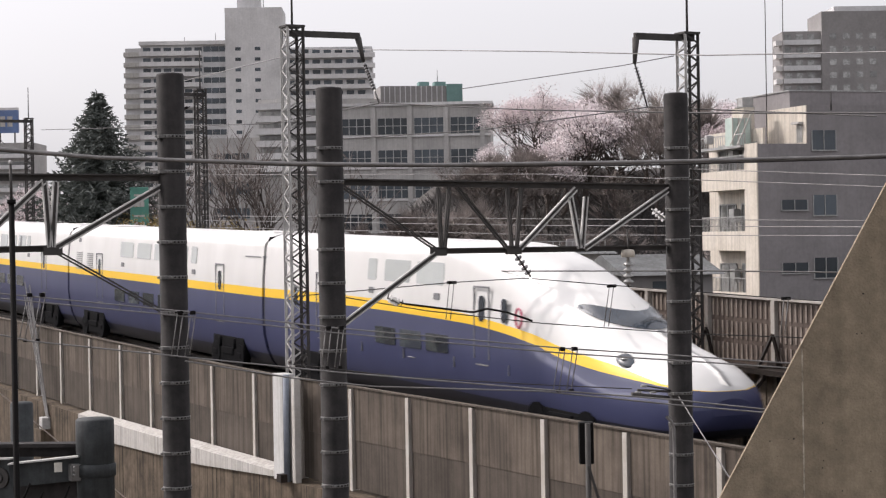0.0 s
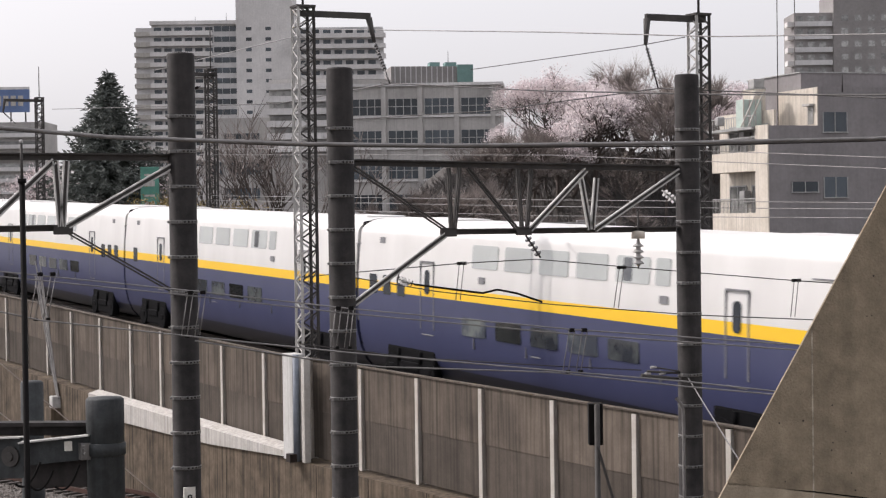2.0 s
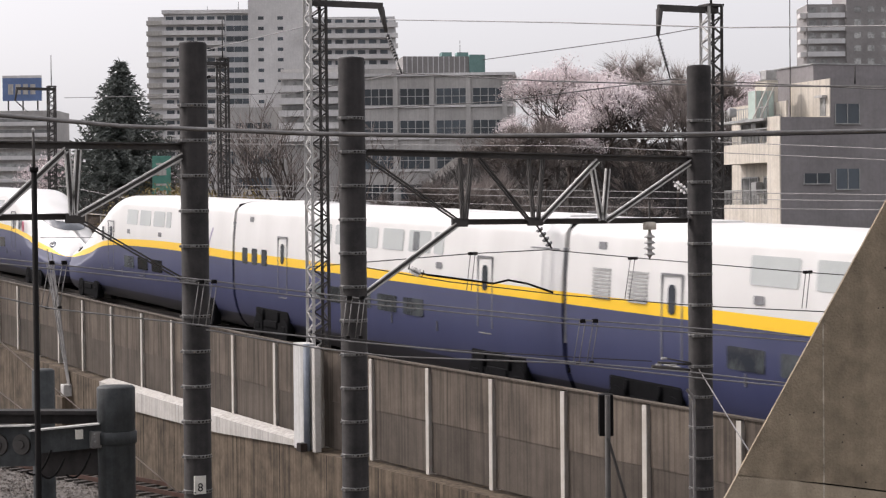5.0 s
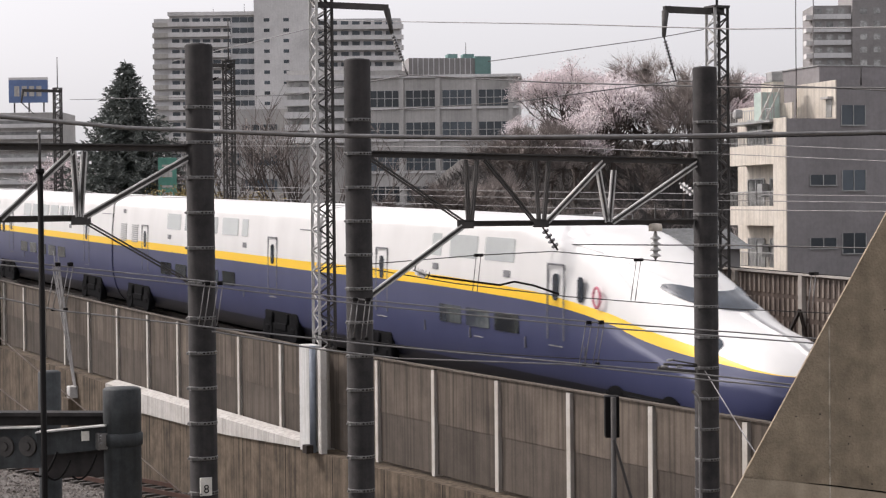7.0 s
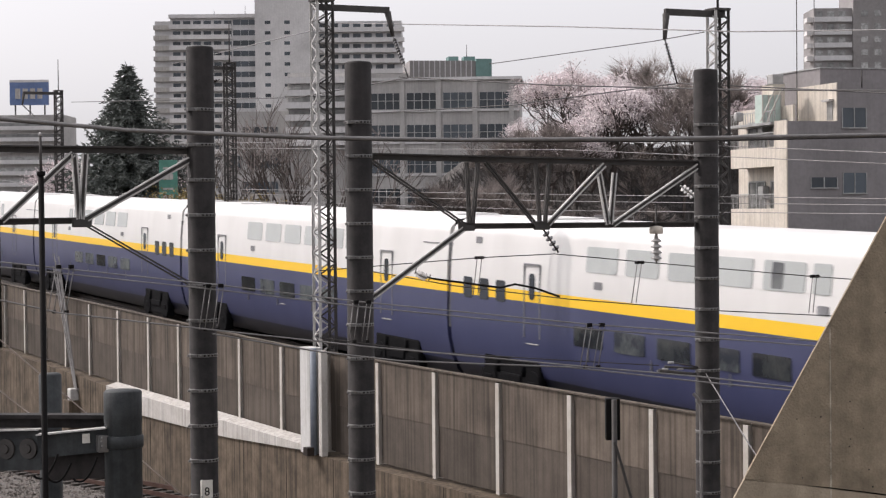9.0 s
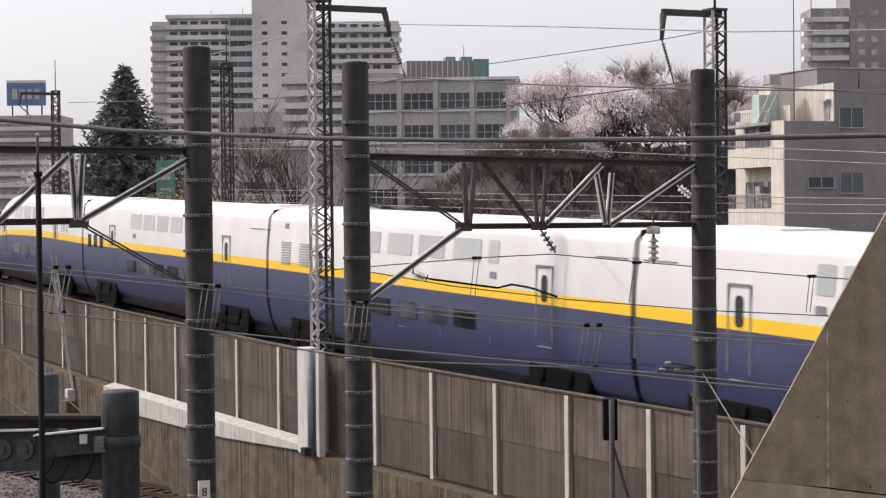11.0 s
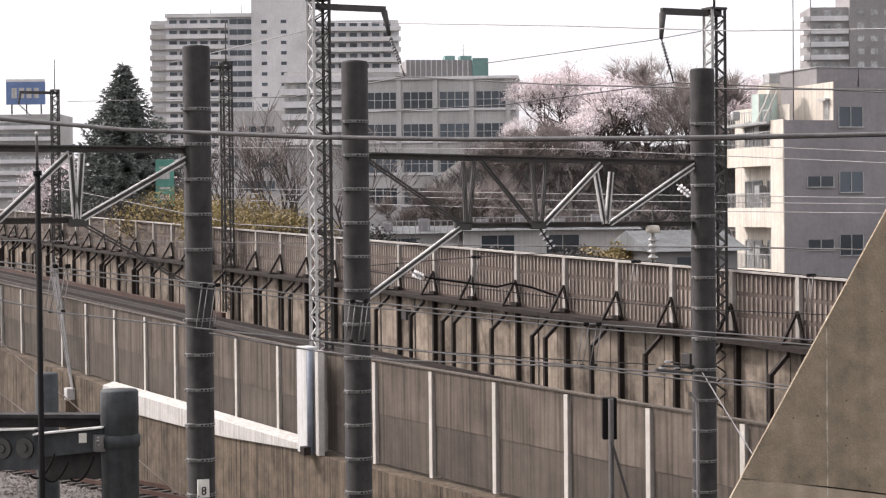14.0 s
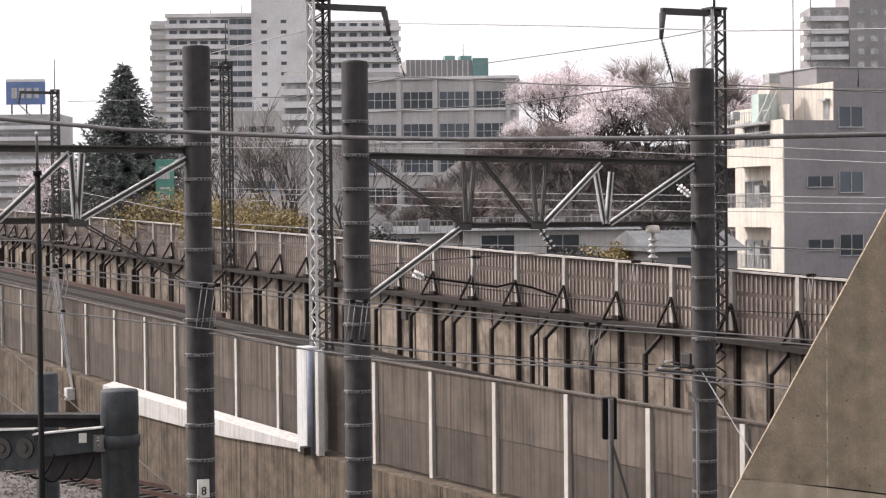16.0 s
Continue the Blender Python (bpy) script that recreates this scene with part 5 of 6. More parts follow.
FW, RT = Vector((-0.8967, 0.4426, 0)), Vector((0.4426, 0.8967, 0))


def spot(u, v, dz=0.0):
    q = FW * v + RT * u
    return Vector((q.x, q.y, slope_z(u, v) + dz))


bm = B()
nu, nv = 70, 30
g = [[bm.verts.new(spot(-50 + 100 * i / nu, 104 + 70 * j / nv) + Vector((0, 0, -1.0 if j == 0 else 0))) for j in range(nv + 1)] for i in range(nu + 1)]
for i in range(nu):
    for j in range(nv):
        bm.faces.new((g[i][j], g[i + 1][j], g[i + 1][j + 1], g[i][j + 1])).smooth = True
thing("wooded_slope", bm, M_BRUSH, "dark slope covered with dry brush", "slope", kind="structure")
rng = random.Random(11)
bm = B()
for _ in range(5200):
    u, v = rng.uniform(-18, 44), rng.uniform(108, 150)
    q = spot(u, v)
    for _ in range(7):
        e = Vector((rng.uniform(-0.8, 0.8), rng.uniform(-0.8, 0.8), rng.uniform(0.3, 1.2))).normalized()
        c = q + Vector((rng.uniform(-0.7, 0.7), rng.uniform(-0.7, 0.7), 0))
        w = e.orthogonal().normalized() * 0.03
        bm.faces.new([bm.verts.new(c - w), bm.verts.new(c + w), bm.verts.new(c + e * rng.uniform(0.6, 1.7))])
thing("brush", bm, M_BRUSH, "tangled dry brush on the slope", "brush", kind="stuff")

bases = [bare_tree(s, 9.5, levels=5 if s < 3 else 4, twig=84) for s in (1, 2, 3, 4)]
places = []
rng = random.Random(3)
for i in range(40):
    u = -20 + 54 * i / 39 + rng.uniform(-0.9, 0.9)
    v, s = rng.uniform(112, 126), rng.uniform(0.5, 0.78)
    places.append((u, v, s * (0.62 if u < -4 else 1.0)))
for u, v, s in ((4.6, 131, 0.95), (6.3, 132, 0.95), (7.6, 134, 0.9), (8.8, 133, 0.75), (-4.5, 122, 0.8), (-1.5, 124, 1.0), (2.0, 122, 1.0), (16.8, 132, 1.2), (18.0, 134, 1.3), (17.0, 138, 1.25), (19.2, 136, 0.9), (-22, 118, .8), (-19, 120, .9), (5.0, 132, 0.9), (13.0, 128, 0.8), (14.5, 130, 0.85), (3.0, 126, 0.85), (0.0, 124, 0.85), (-3.0, 125, 0.8), (-6.0, 124, 0.6), (22.5, 134, 0.8)):
    places.append((u, v, s))
for i, (u, v, s) in enumerate(places):
    b = bases[i % 4]
    m = Matrix.Translation(spot(u, v)) @ Matrix.Rotation(rng.uniform(0, 6.28), 4, "Z") @ Matrix.Scale(s, 4)
    if i < 4:
        b.location, b.rotation_euler, b.scale = spot(u, v), (0, 0, rng.uniform(0, 6.28)), (s, s, s)
    else:
        o = copy_thing(b, Matrix.Translation(spot(u, v)) @ Matrix.Rotation(rng.uniform(0, 6.28), 4, "Z"))
        o.scale = (s, s, s)

tall = bare_tree(9, 12.0, "tall slender bare tree before the school", 18, 4)
for i, (u, v, s) in enumerate(((-12.4, 122, 1.5), (-9.4, 124, 1.55), (-15.2, 128, 1.4), (-6.6, 130, 1.3))):
    o = tall if i == 0 else copy_thing(tall, Matrix.Identity(4))
    o.location, o.rotation_euler, o.scale = spot(u, v, -0.2), (0, 0, i * 1.1), (s, s, s)
cherries = [cherry_tree(21, 10.0, 1.0), cherry_tree(22, 10.0, 1.1), cherry_tree(23, 9.0, 1.05)]
spots = [(9.4, 135, 0.4, 0.9), (10.6, 136, 1.0, 1.05), (12.2, 137, 0.8, 1.1), (14.6, 138, 0.4, 1.05), (9.8, 143, 0.6, 1.0), (10.8, 144, 0.8, 1.1), (13.5, 144, 0.4, 1.05), (8.0, 142, -0.6, 0.72), (21.5, 140, 0.0, 0.95), (24.3, 141, 0.0, 0.95), (26.8, 142, -0.6, 0.9), (22.8, 147, 0, 0.95), (25.6, 148, 0, 0.9), (16.2, 146, 0.0, 1.0), (19.6, 146, 0.0, 0.95), (-27, 165, -2.0, .8), (-30, 168, -2.0, .85), (-24.0, 160, -2.0, .7), (-29.6, 150, -0.4, 1.4), (-27.0, 153, -0.4, 1.4), (-22.0, 150, -1.0, 1.35)]
for i, (u, v, dz, s) in enumerate(spots):
    c = cherries[i % 3]
    if i >= 3:
        c = copy_thing(c, Matrix.Identity(4))
    c.location, c.rotation_euler, c.scale = spot(u, v, dz), (0, 0, i * 1.3), (s, s, s)

con = conifer(19.47 - 3.0, 8.8)
con.location = (-121.56, 36.32, 3.0)
for i, (q, r, m) in enumerate((((-96.32, 30.88, 10.15), 2.6, 0), ((-95.78, 31.97, 10.35), 2.4, 0), ((-91.11, 32.38, 10.14), 2.6, 0), ((-90.53, 33.55, 9.78), 2.4, 0), ((-86.14, 33.40, 9.47), 2.1, 0), ((-85.51, 34.64, 9.09), 1.8, 0), ((-85.83, 29.49, 9.42), 2.0, 0), ((-66.58, 41.33, 8.04), 1.1, 0), ((-115.24, 33.23, 10.33), 2.4, 1), ((-126.04, 33.96, 10.72), 2.2, 1), ((-108.63, 33.06, 10.33), 2.2, 1), ((-85.26, 35.14, 8.89), 1.6, 1), ((-82.44, 36.32, 8.66), 1.5, 1), ((-66.98, 31.46, 8.13), 1.0, 1), ((-63.82, 33.35, 7.95), 1.0, 1), ((-60.64, 35.27, 7.87), 1.2, 1), ((-63.61, 38.30, 7.87), 1.2, 0))):
    s = shrub(40 + i, r * 1.5, M_BRUSH if m else M_SHRUB, "dry brown shrub behind the screen" if m else "yellow-green budding shrub behind the screen")
    s.location = (q[0], q[1], q[2] - r * 1.5)
bm = strip(B(), [(29.7, -12), (29.7, -0.55), (44, -0.35), (60, -0.9), (95, -3), (95, -12)], -260, -30, 5, lambda x: (0, fence_foot(x)))
thing("earth_terrace", bm, M_BRUSH, "earth terrace with dry grass behind the screen", "terrace", kind="structure")
bm = B()
net = (-107.86, 34.66, 11.40)
box(bm, -0.55, 0.55, -0.06, 0.06, -1.7, 1.2, 0.03)
o = thing("sign_board", bm, M_GREEN, "upright green sign board with pale unreadable lettering", "sign", at=net)
for j in range(4):
    part("lettering_bar", box(B(), -0.32, 0.30, -0.08, -0.06, 0.65 - j * 0.62, 0.78 - j * 0.62 + 0.2 * (j % 2)), M_KERB, o)
part("pole", box(B(), -0.06, 0.06, -0.05, 0.05, -net[2], -1.7), M_STEEL, o)
o.rotation_euler = (0, 0, radians(VIEW))

# ---------------------------------------------------------------- foreground
# sloping concrete wing wall of the overbridge
A, Bq, C = Vector((-10.68, 7.66, 7.57)), Vector((-10.29, 8.53, 9.28)), Vector((-10.75, 7.51, 7.28))
rt = (Vector((Bq.x - A.x, Bq.y - A.y, 0))).normalized()
nrm = -Vector(((A.x + Bq.x) / 2, (A.y + Bq.y) / 2, 0)).normalized()  # the slab runs back along the sight line
k = (Bq.z - A.z) / Vector((Bq.x - A.x, Bq.y - A.y)).length
wing = empty("wing_wall", "sloping bare concrete wing wall with a joint", "wing wall", kind="structure")


ca, cb = Vector((-10.69, 7.60, 7.43)), Vector((-10.24, 8.51, 7.29))


def lift_z(p):
    """Height of the level joint between the two lifts of concrete."""
    return ca.z + (cb.z - ca.z) * (p - (ca - A).dot(rt)) / (cb - ca).dot(rt)


def wing_slab(s0, s1, off, low=False, drop=0.0):
    """A slab between two distances along the wall: the upper lift with its sloping head, or the lower lift."""
    b = B()
    v = []
    for p in (s0, s1):
        q = A + rt * p
        head = max(A.z + k * p, 0.05) - drop
        foot = -0.2 if low else min(lift_z(p) + 0.006, head - 0.02)
        if low:
            head = min(lift_z(p) - 0.006 - drop, head)
        for o in (off, -0.28 if off == 0 else -0.27):
            v += [b.verts.new((q.x + nrm.x * o, q.y + nrm.y * o, foot)), b.verts.new((q.x + nrm.x * o, q.y + nrm.y * o, head))]
    for f in ((0, 1, 5, 4), (2, 6, 7, 3), (0, 2, 3, 1), (4, 5, 7, 6), (1, 3, 7, 5), (0, 4, 6, 2)):
        b.faces.new([v[i] for i in f])
    bmesh.ops.recalc_face_normals(b, faces=b.faces)
    return b


sj = (Vector((-10.46, 8.14, 8.39)) - A).dot(rt)
s_lo = -A.z / k + 0.1
# where the sloping head meets the level joint
s_x = (ca.z - A.z) / k
for _ in range(6):
    s_x = (lift_z(s_x) - A.z) / k
part("slab", wing_slab(s_x, sj - 0.006, 0), M_WING, wing)
part("slab", wing_slab(sj + 0.006, sj + 4.0, 0), M_WING, wing)
# the lower lift carries the sun patch in its colour
part("slab", wing_slab(s_lo, s_x, 0, True), M_WING_LOW, wing)
part("slab", wing_slab(s_x, sj - 0.006, 0, True), M_WING_LOW, wing)
part("slab", wing_slab(sj + 0.006, sj + 4.0, 0, True), M_WING_LOW, wing)
part("joint_core", wing_slab(s_x + 0.05, sj + 3.98, -0.03, True, -0.004), M_BLACK, wing)
part("joint_core", wing_slab(s_x + 0.05, sj + 3.98, -0.02, False, 0.03), M_BLACK, wing)
part("joint_filler", wing_slab(sj - 0.0055, sj + 0.0055, -0.003), M_FILL, wing)
part("joint_filler", wing_slab(sj - 0.0055, sj + 0.0055, -0.003, True), M_FILL, wing)
rng = random.Random(17)
# small dark discs on the face, coloured like the shade inside mould holes
pit_shade_me = mesh_of("pit", tube(B(), (0, 0, 0), (nrm.x * 0.006, nrm.y * 0.006, 0), 0.009, 0.006, 7), M_BRACKET)
for _ in range(170):
    ps = rng.uniform(0.1, sj + 1.3)
    pz = A.z + k * ps - 2.4 * rng.random() ** 1.5 - 0.02
    if pz > 6.2:
        o = share("pit", pit_shade_me, wing, (A.x + rt.x * ps, A.y + rt.y * ps, pz))
        o.scale = [rng.uniform(0.15, 0.3) if rng.random() < 0.8 else rng.uniform(0.4, 0.8)] * 3

# fat pipe pole and clamp frame
q = (-19.45, 5.71, 7.43)
pole = empty("pipe_pole", "blue-grey steel pipe pole with a cap and clamp", "pole", at=(q[0], q[1], 0))
r = 0.2
part("tube", lathe(B(), (0, 0, 0), [(r, 0), (r, q[2] - 0.35), (r + 0.004, q[2] - 0.34), (r + 0.004, q[2] - 0.02), (r - 0.02, q[2]), (0.02, q[2] + 0.015)], 28), M_PIPE, pole)
part("clamp", lathe(B(), (0, 0, q[2] - 0.62), [(r + 0.002, 0), (r + 0.018, 0.01), (r + 0.018, 0.13), (r + 0.002, 0.14)], 28), M_PIPE, pole)
bm = B()
for dz in (-0.58, -0.53, -0.5):
    tube(bm, (-0.02, -r - 0.05, q[2] + dz), (0.14, -r - 0.06, q[2] + dz), 0.018, n=6)
box(bm, -0.03, 0.08, -r - 0.09, -r + 0.02, q[2] - 0.65, q[2] - 0.47, 0.01)
part("clamp_bolts", bm, M_BAND, pole)
q2 = (-21.28, 5.39, 7.49)
pole2 = empty("pipe_stub", "short blue-grey steel pipe pole", "pole", at=(q2[0], q2[1], 0))
part("tube", lathe(B(), (0, 0, 0), [(0.13, 0), (0.13, q2[2] - 0.02), (0.11, q2[2]), (0.01, q2[2])], 20), M_PIPE, pole2)
frame_thing = empty("clamp_frame", "dark steel channel frame clamped between pipe poles", "steel frame")
qa, qb = Vector((-19.70, 5.65, 7.13)), Vector((-21.26, 3.84, 7.09))
part("top_channel", beam(beam(B(), qa, qb, 0.22, 0.04), qa - Vector((0, 0, .07)), qb - Vector((0, 0, .07)), 0.02, 0.12), M_POST, frame_thing)
qa, qb = Vector((-19.41, 5.53, 6.91)), Vector((-19.84, 4.89, 6.83))
part("face_plate", beam(B(), qa, qb, 0.02, 0.25), M_PIPE, frame_thing)
part("flange", beam(B(), qa + Vector((0, 0, 0.13)), qb + Vector((0, 0, 0.13)), 0.16, 0.015), M_GALV, frame_thing)
qa, qb = Vector((-20.02, 4.97, 6.77)), Vector((-21.35, 3.85, 6.67))
back = part("back_channel", beam(B(), qa, qb, 0.03, 0.44), M_PIPE, frame_thing)
nb = Vector((0.644, -0.765, 0))
for t in (0.09, 0.26, 0.43):
    c = qa.lerp(qb, t) + Vector((0, 0, 0.02))
    disc = B()
    tube(disc, c + nb * 0.015, c + nb * 0.04, 0.115, 0.11, 20)
    tube(disc, c + nb * 0.04, c + nb * 0.06, 0.05, 0.045, 12)
    part("disc", disc, M_STEEL, back, "round bolted disc")
part("back_flange", beam(B(), qa + Vector((0, 0, 0.225)), qb + Vector((0, 0, 0.225)), 0.16, 0.015), M_GALV, frame_thing)
qa, qb = Vector((-19.96, 4.96, 6.52)), Vector((-19.51, 5.55, 6.57))
part("lower_channel", beam(B(), qa + Vector((0, 0, 0.08)), qb + Vector((0, 0, 0.08)), 0.03, 0.32), M_POST, frame_thing)
tag_q = (-19.47, 5.31, 6.93)
b = box(B(), -0.01, 0.01, -0.04, 0.04, -0.05, 0.05)
o = part("tag", b, M_SIGN, frame_thing)
o.location = tag_q
b = B()
for i in (1, 2, 4):
    a0 = Vector((-19.62, 4.64, 6.57)).lerp(Vector((-19.25, 5.39, 6.50)), i / 6)
    wire(b, sag(a0, a0 + Vector((0.05, 0.25, 0.3 - 0.08 * (i % 3))), 0.12, 8), 0.012, 5)
part("loose_cable", b, M_BLACK, frame_thing)
# slim dark pole
q = (-19.38, 4.84, 10.14)
slim = empty("slim_pole", "slim dark steel pole with a pale cap", "pole", at=(q[0], q[1], 0))
zc = 9.74
part("lower_tube", tube(B(), (0.03, 0, 0), (0.01, 0, zc), 0.034, 0.03, 10), M_BLACK, slim)
part("upper_tube", tube(B(), (0.01, 0, zc), (0, 0, q[2]), 0.016, 0.014, 8), M_STEEL, slim)
part("tip", lathe(B(), (0, 0, q[2]), [(0.014, 0), (0.022, 0.01), (0.018, 0.03), (0.004, 0.04)], 10), M_INSUL, slim)
part("collar", tube(B(), (0.01, 0, zc - 0.02), (0.01, 0, zc + 0.03), 0.045, n=10), M_BLACK, slim)

# post on the ledge with its stay wires
q = (-79.67, 18.27, 2.32)
wp = empty("ledge_post", "dark steel post on the wall's ledge", "post", at=(q[0], q[1] - 0.3, q[2]))
part("tube", tube(B(), (0, 0, 0), (0, 0, 12.05 - q[2]), 0.17, 0.15, 14), M_POST, wp)
q = (-68.62, 18.82, 2.76)
stay = empty("stay_wires", "steel stay wires anchored on the ledge", "stay wires")
for dx, up in ((0, 0), (0.35, 0.2), (0.7, 0.1), (0.15, 0.5), (0.5, -0.4), (0.85, 0.4), (1.0, -0.2)):
    part("stay_wire", wire(B(), [(q[0] + dx * 0.3, q[1] - 0.5, q[2]), (q[0] - 2.6 + dx, q[1] - 0.6, q[2] + 4.6 + up)], 0.022, 5), M_FEEDER, stay)
part("anchor", box(B(), q[0] - 0.2, q[0] + 0.25, q[1] - 0.75, q[1] - 0.35, q[2] - 0.35, q[2] + 0.1, 0.05), M_GALV, stay)
part("anchor_footing", box(B(), q[0] - 0.5, q[0] + 0.4, q[1] - 0.85, q[1] - 0.3, 0, q[2] - 0.34, 0.03), M_CONC, stay)

# pale guy wires that come down beside the siding
for foot, head in (((-57.17, 18.86, 0.2), (-62.5, 13.86, 5.45)), ((-57.56, 17.48, 0.2), (-62.5, 13.86, 3.70))):
    cable_bm = wire(B(), [head, foot], 0.022, 6)
    o = thing("guy_wire", cable_bm, M_SLAT, "pale weathered guy wire anchored beside the siding", "guy wire", "guy wires")
    part("anchor", box(B(), foot[0] - 0.12, foot[0] + 0.12, foot[1] - 0.12, foot[1] + 0.12, -0.05, 0.25, 0.03), M_CONC, o)

# trackside box on a pole
q = (-25.68, 15.61, 5.96)
sg = empty("trackside_signal", "black trackside box seen from behind on a braced pole", "signal", at=(q[0], q[1], 0))
sg.rotation_euler = (0, 0, radians(VIEW))
part("case", box(B(), -0.10, 0.13, -0.12, 0.12, q[2] - 0.34, q[2] + 0.33, 0.02), M_BLACK, sg)
part("pole", tube(B(), (0.03, -0.16, 0), (0.03, -0.16, q[2] + 0.32), 0.045, n=12), M_STEEL, sg)
part("brace", beam(B(), (0.03, -0.2, q[2] - 0.35), (0.55, -0.3, q[2] - 2.2), 0.04, 0.04), M_STEEL, sg)

# number plate bar on the first post, conduit on the third
o = part("plate", box(B(), 0.16, 0.20, -0.095, 0.075, 5.23, 5.49), M_SIGN, post_1, "small pale plate with a dark numeral")
o.location = (0.02, -0.03, 0)
txt = bpy.data.curves.new("numeral", "FONT")
txt.body, txt.size, txt.align_x, txt.extrude = "8", 0.17, "CENTER", 0.003
tob = new("numeral", txt)
deps = bpy.context.evaluated_depsgraph_get()
num_me = bpy.data.meshes.new_from_object(tob.evaluated_get(deps))
bpy.data.objects.remove(tob)
num_me.materials.clear()
num_me.materials.append(M_BLACK)
num = new("numeral", num_me)
num.parent = o
num.matrix_basis = Matrix.Translation((0.204, -0.01, 5.27)) @ Euler((radians(90), 0, radians(90))).to_matrix().to_4x4()
b = B()
zc = 6.09
wire(b, [(0.12, -0.215, 0.2), (0.12, -0.215, zc - 0.3), (0.12, -0.22, zc), (0.12, -0.27, zc + 0.12), (0.12, -0.36, zc + 0.2)], 0.028, 8)
part("conduit", b, M_FEEDER, post_3, "grey bent conduit")

# siding rails, sleepers and ballast
RA, RB = Vector((-63.11, 16.47, 0.35)), Vector((-55.96, 18.55, 0.35))
dr = (RB - RA).normalized()
sd = Vector((-dr.y, dr.x, 0))
for off in (0, 1.067):
    b = B()
    beam(b, RA - dr * 60 + sd * off, RA + dr * 60 + sd * off, 0.065, 0.14)
    thing("siding_rail", b, M_RUST, "rusty steel rail of a siding in ballast", "rail", "siding rails")
b = B()
for i in range(-80, 100):
    c = RA + dr * i * 0.62 + sd * 0.53
    beam(b, c - sd * 1.0 - Vector((0, 0, 0.13)), c + sd * 1.0 - Vector((0, 0, 0.13)), 0.22, 0.12)
thing("siding_sleepers", b, M_SLEEPER, "sleepers of a siding in ballast", "sleepers", kind="stuff")
b = B()
v = [b.verts.new(RA + dr * i * 60 + sd * j + Vector((0, 0, -0.15 - 0.19 * (abs(j) > 2.5)))) for i, j in ((-1, -6.4), (-1, -2.0), (-1, 2.4), (-1, 3.2), (1, -6.4), (1, -2.0), (1, 2.4), (1, 3.2))]
for j in range(3):
    b.faces.new((v[j], v[j + 1], v[j + 5], v[j + 4]))
bmesh.ops.recalc_face_normals(b, faces=b.faces)
thing("ballast_bed", b, M_BALLAST, "grey-brown ballast bed of the siding", "ballast", kind="structure")
b = B()
rng = random.Random(9)
for _ in range(9000):
    c = RA + dr * rng.uniform(-8, 14) + sd * rng.uniform(-6.0, 2.6)
    s = rng.uniform(0.03, 0.07)
    z = -0.15 - 0.02 + rng.uniform(0, 0.03)
    pts = [b.verts.new((c.x + rng.uniform(-s, s) + ox * s, c.y + rng.uniform(-s, s) * 0.5 + oy * s, RA.z + z + oz * s)) for ox, oy, oz in ((1, 0, 0), (-0.5, 0.9, 0), (-0.5, -0.9, 0), (0, 0, 0.9))]
    for f in ((0, 1, 3), (1, 2, 3), (2, 0, 3)):
        b.faces.new([pts[i] for i in f])
thing("ballast_stones", b, M_BALLAST, "loose ballast stones round the siding", "ballast", kind="stuff")


# ---------------------------------------------------------------- wires
def cable(name, pts, r, mat, label, cat="cable", group="overhead cables"):
    return thing(name, wire(B(), pts, r), mat, label, cat, group)


def long(a, b, drop=0.0, ext=1.2):
    """A cable through two places that goes on beyond both."""
    a, b = Vector(a), Vector(b)
    d = b - a
    return sag(a - d * ext, b + d * ext, drop, 24)


feeder = cable("feeder_cable", [(-25.03, 3.58, 10.72), (-24.57, 5.65, 10.59), (-24.23, 7.23, 10.44), (-23.65, 9.76, 10.34), (-23.21, 11.79, 10.31), (-22.47, 14.86, 10.33), (-21.63, 17.93, 10.38), (-20.94, 20.91, 10.49)], 0.028, M_FEEDER, "thick pale aluminium feeder cable")
part("lower_strand", wire(B(), [(-25.14, 3.60, 10.69), (-24.67, 5.68, 10.57), (-24.33, 7.26, 10.43), (-23.74, 9.80, 10.32), (-23.29, 11.83, 10.29), (-22.55, 14.92, 10.29), (-21.71, 17.99, 10.35), (-20.93, 20.91, 10.44)], 0.014), M_WIRE, feeder)


def catenary(upper, lower, droppers, dz, r=0.011):
    """A doubled contact wire and its droppers."""
    for off in (0.0, 0.07):
        o = Vector((0, 0, -off))
        cable("contact_wire", [Vector(q) + o for q in upper], r, M_FEEDER, "pale contact wire of the near track")
    for a, b in droppers:
        bm = B()
        for dx in (-0.07, 0.0, 0.10, 0.16):
            aa, bb = Vector(a) + Vector((dx * 0.5, dx, 0)), Vector(b) + Vector((dx * 0.5, dx - 0.05, 0))
            tube(bm, aa, bb, 0.008, n=4)
        top = thing("dropper", bm, M_FEEDER, "bundle of dropper wires with clamps", "dropper", "droppers")
        for e, s in ((a, 0.035), (b, 0.028)):
            for dx in (-0.04, 0.12):
                c = Vector(e) + Vector((dx * 0.5, dx, 0))
                part("clamp", box(B(), c.x - s, c.x + s, c.y - s, c.y + s, c.z - s * 0.8, c.z + s * 0.8, 0.008), M_BLACK, top)


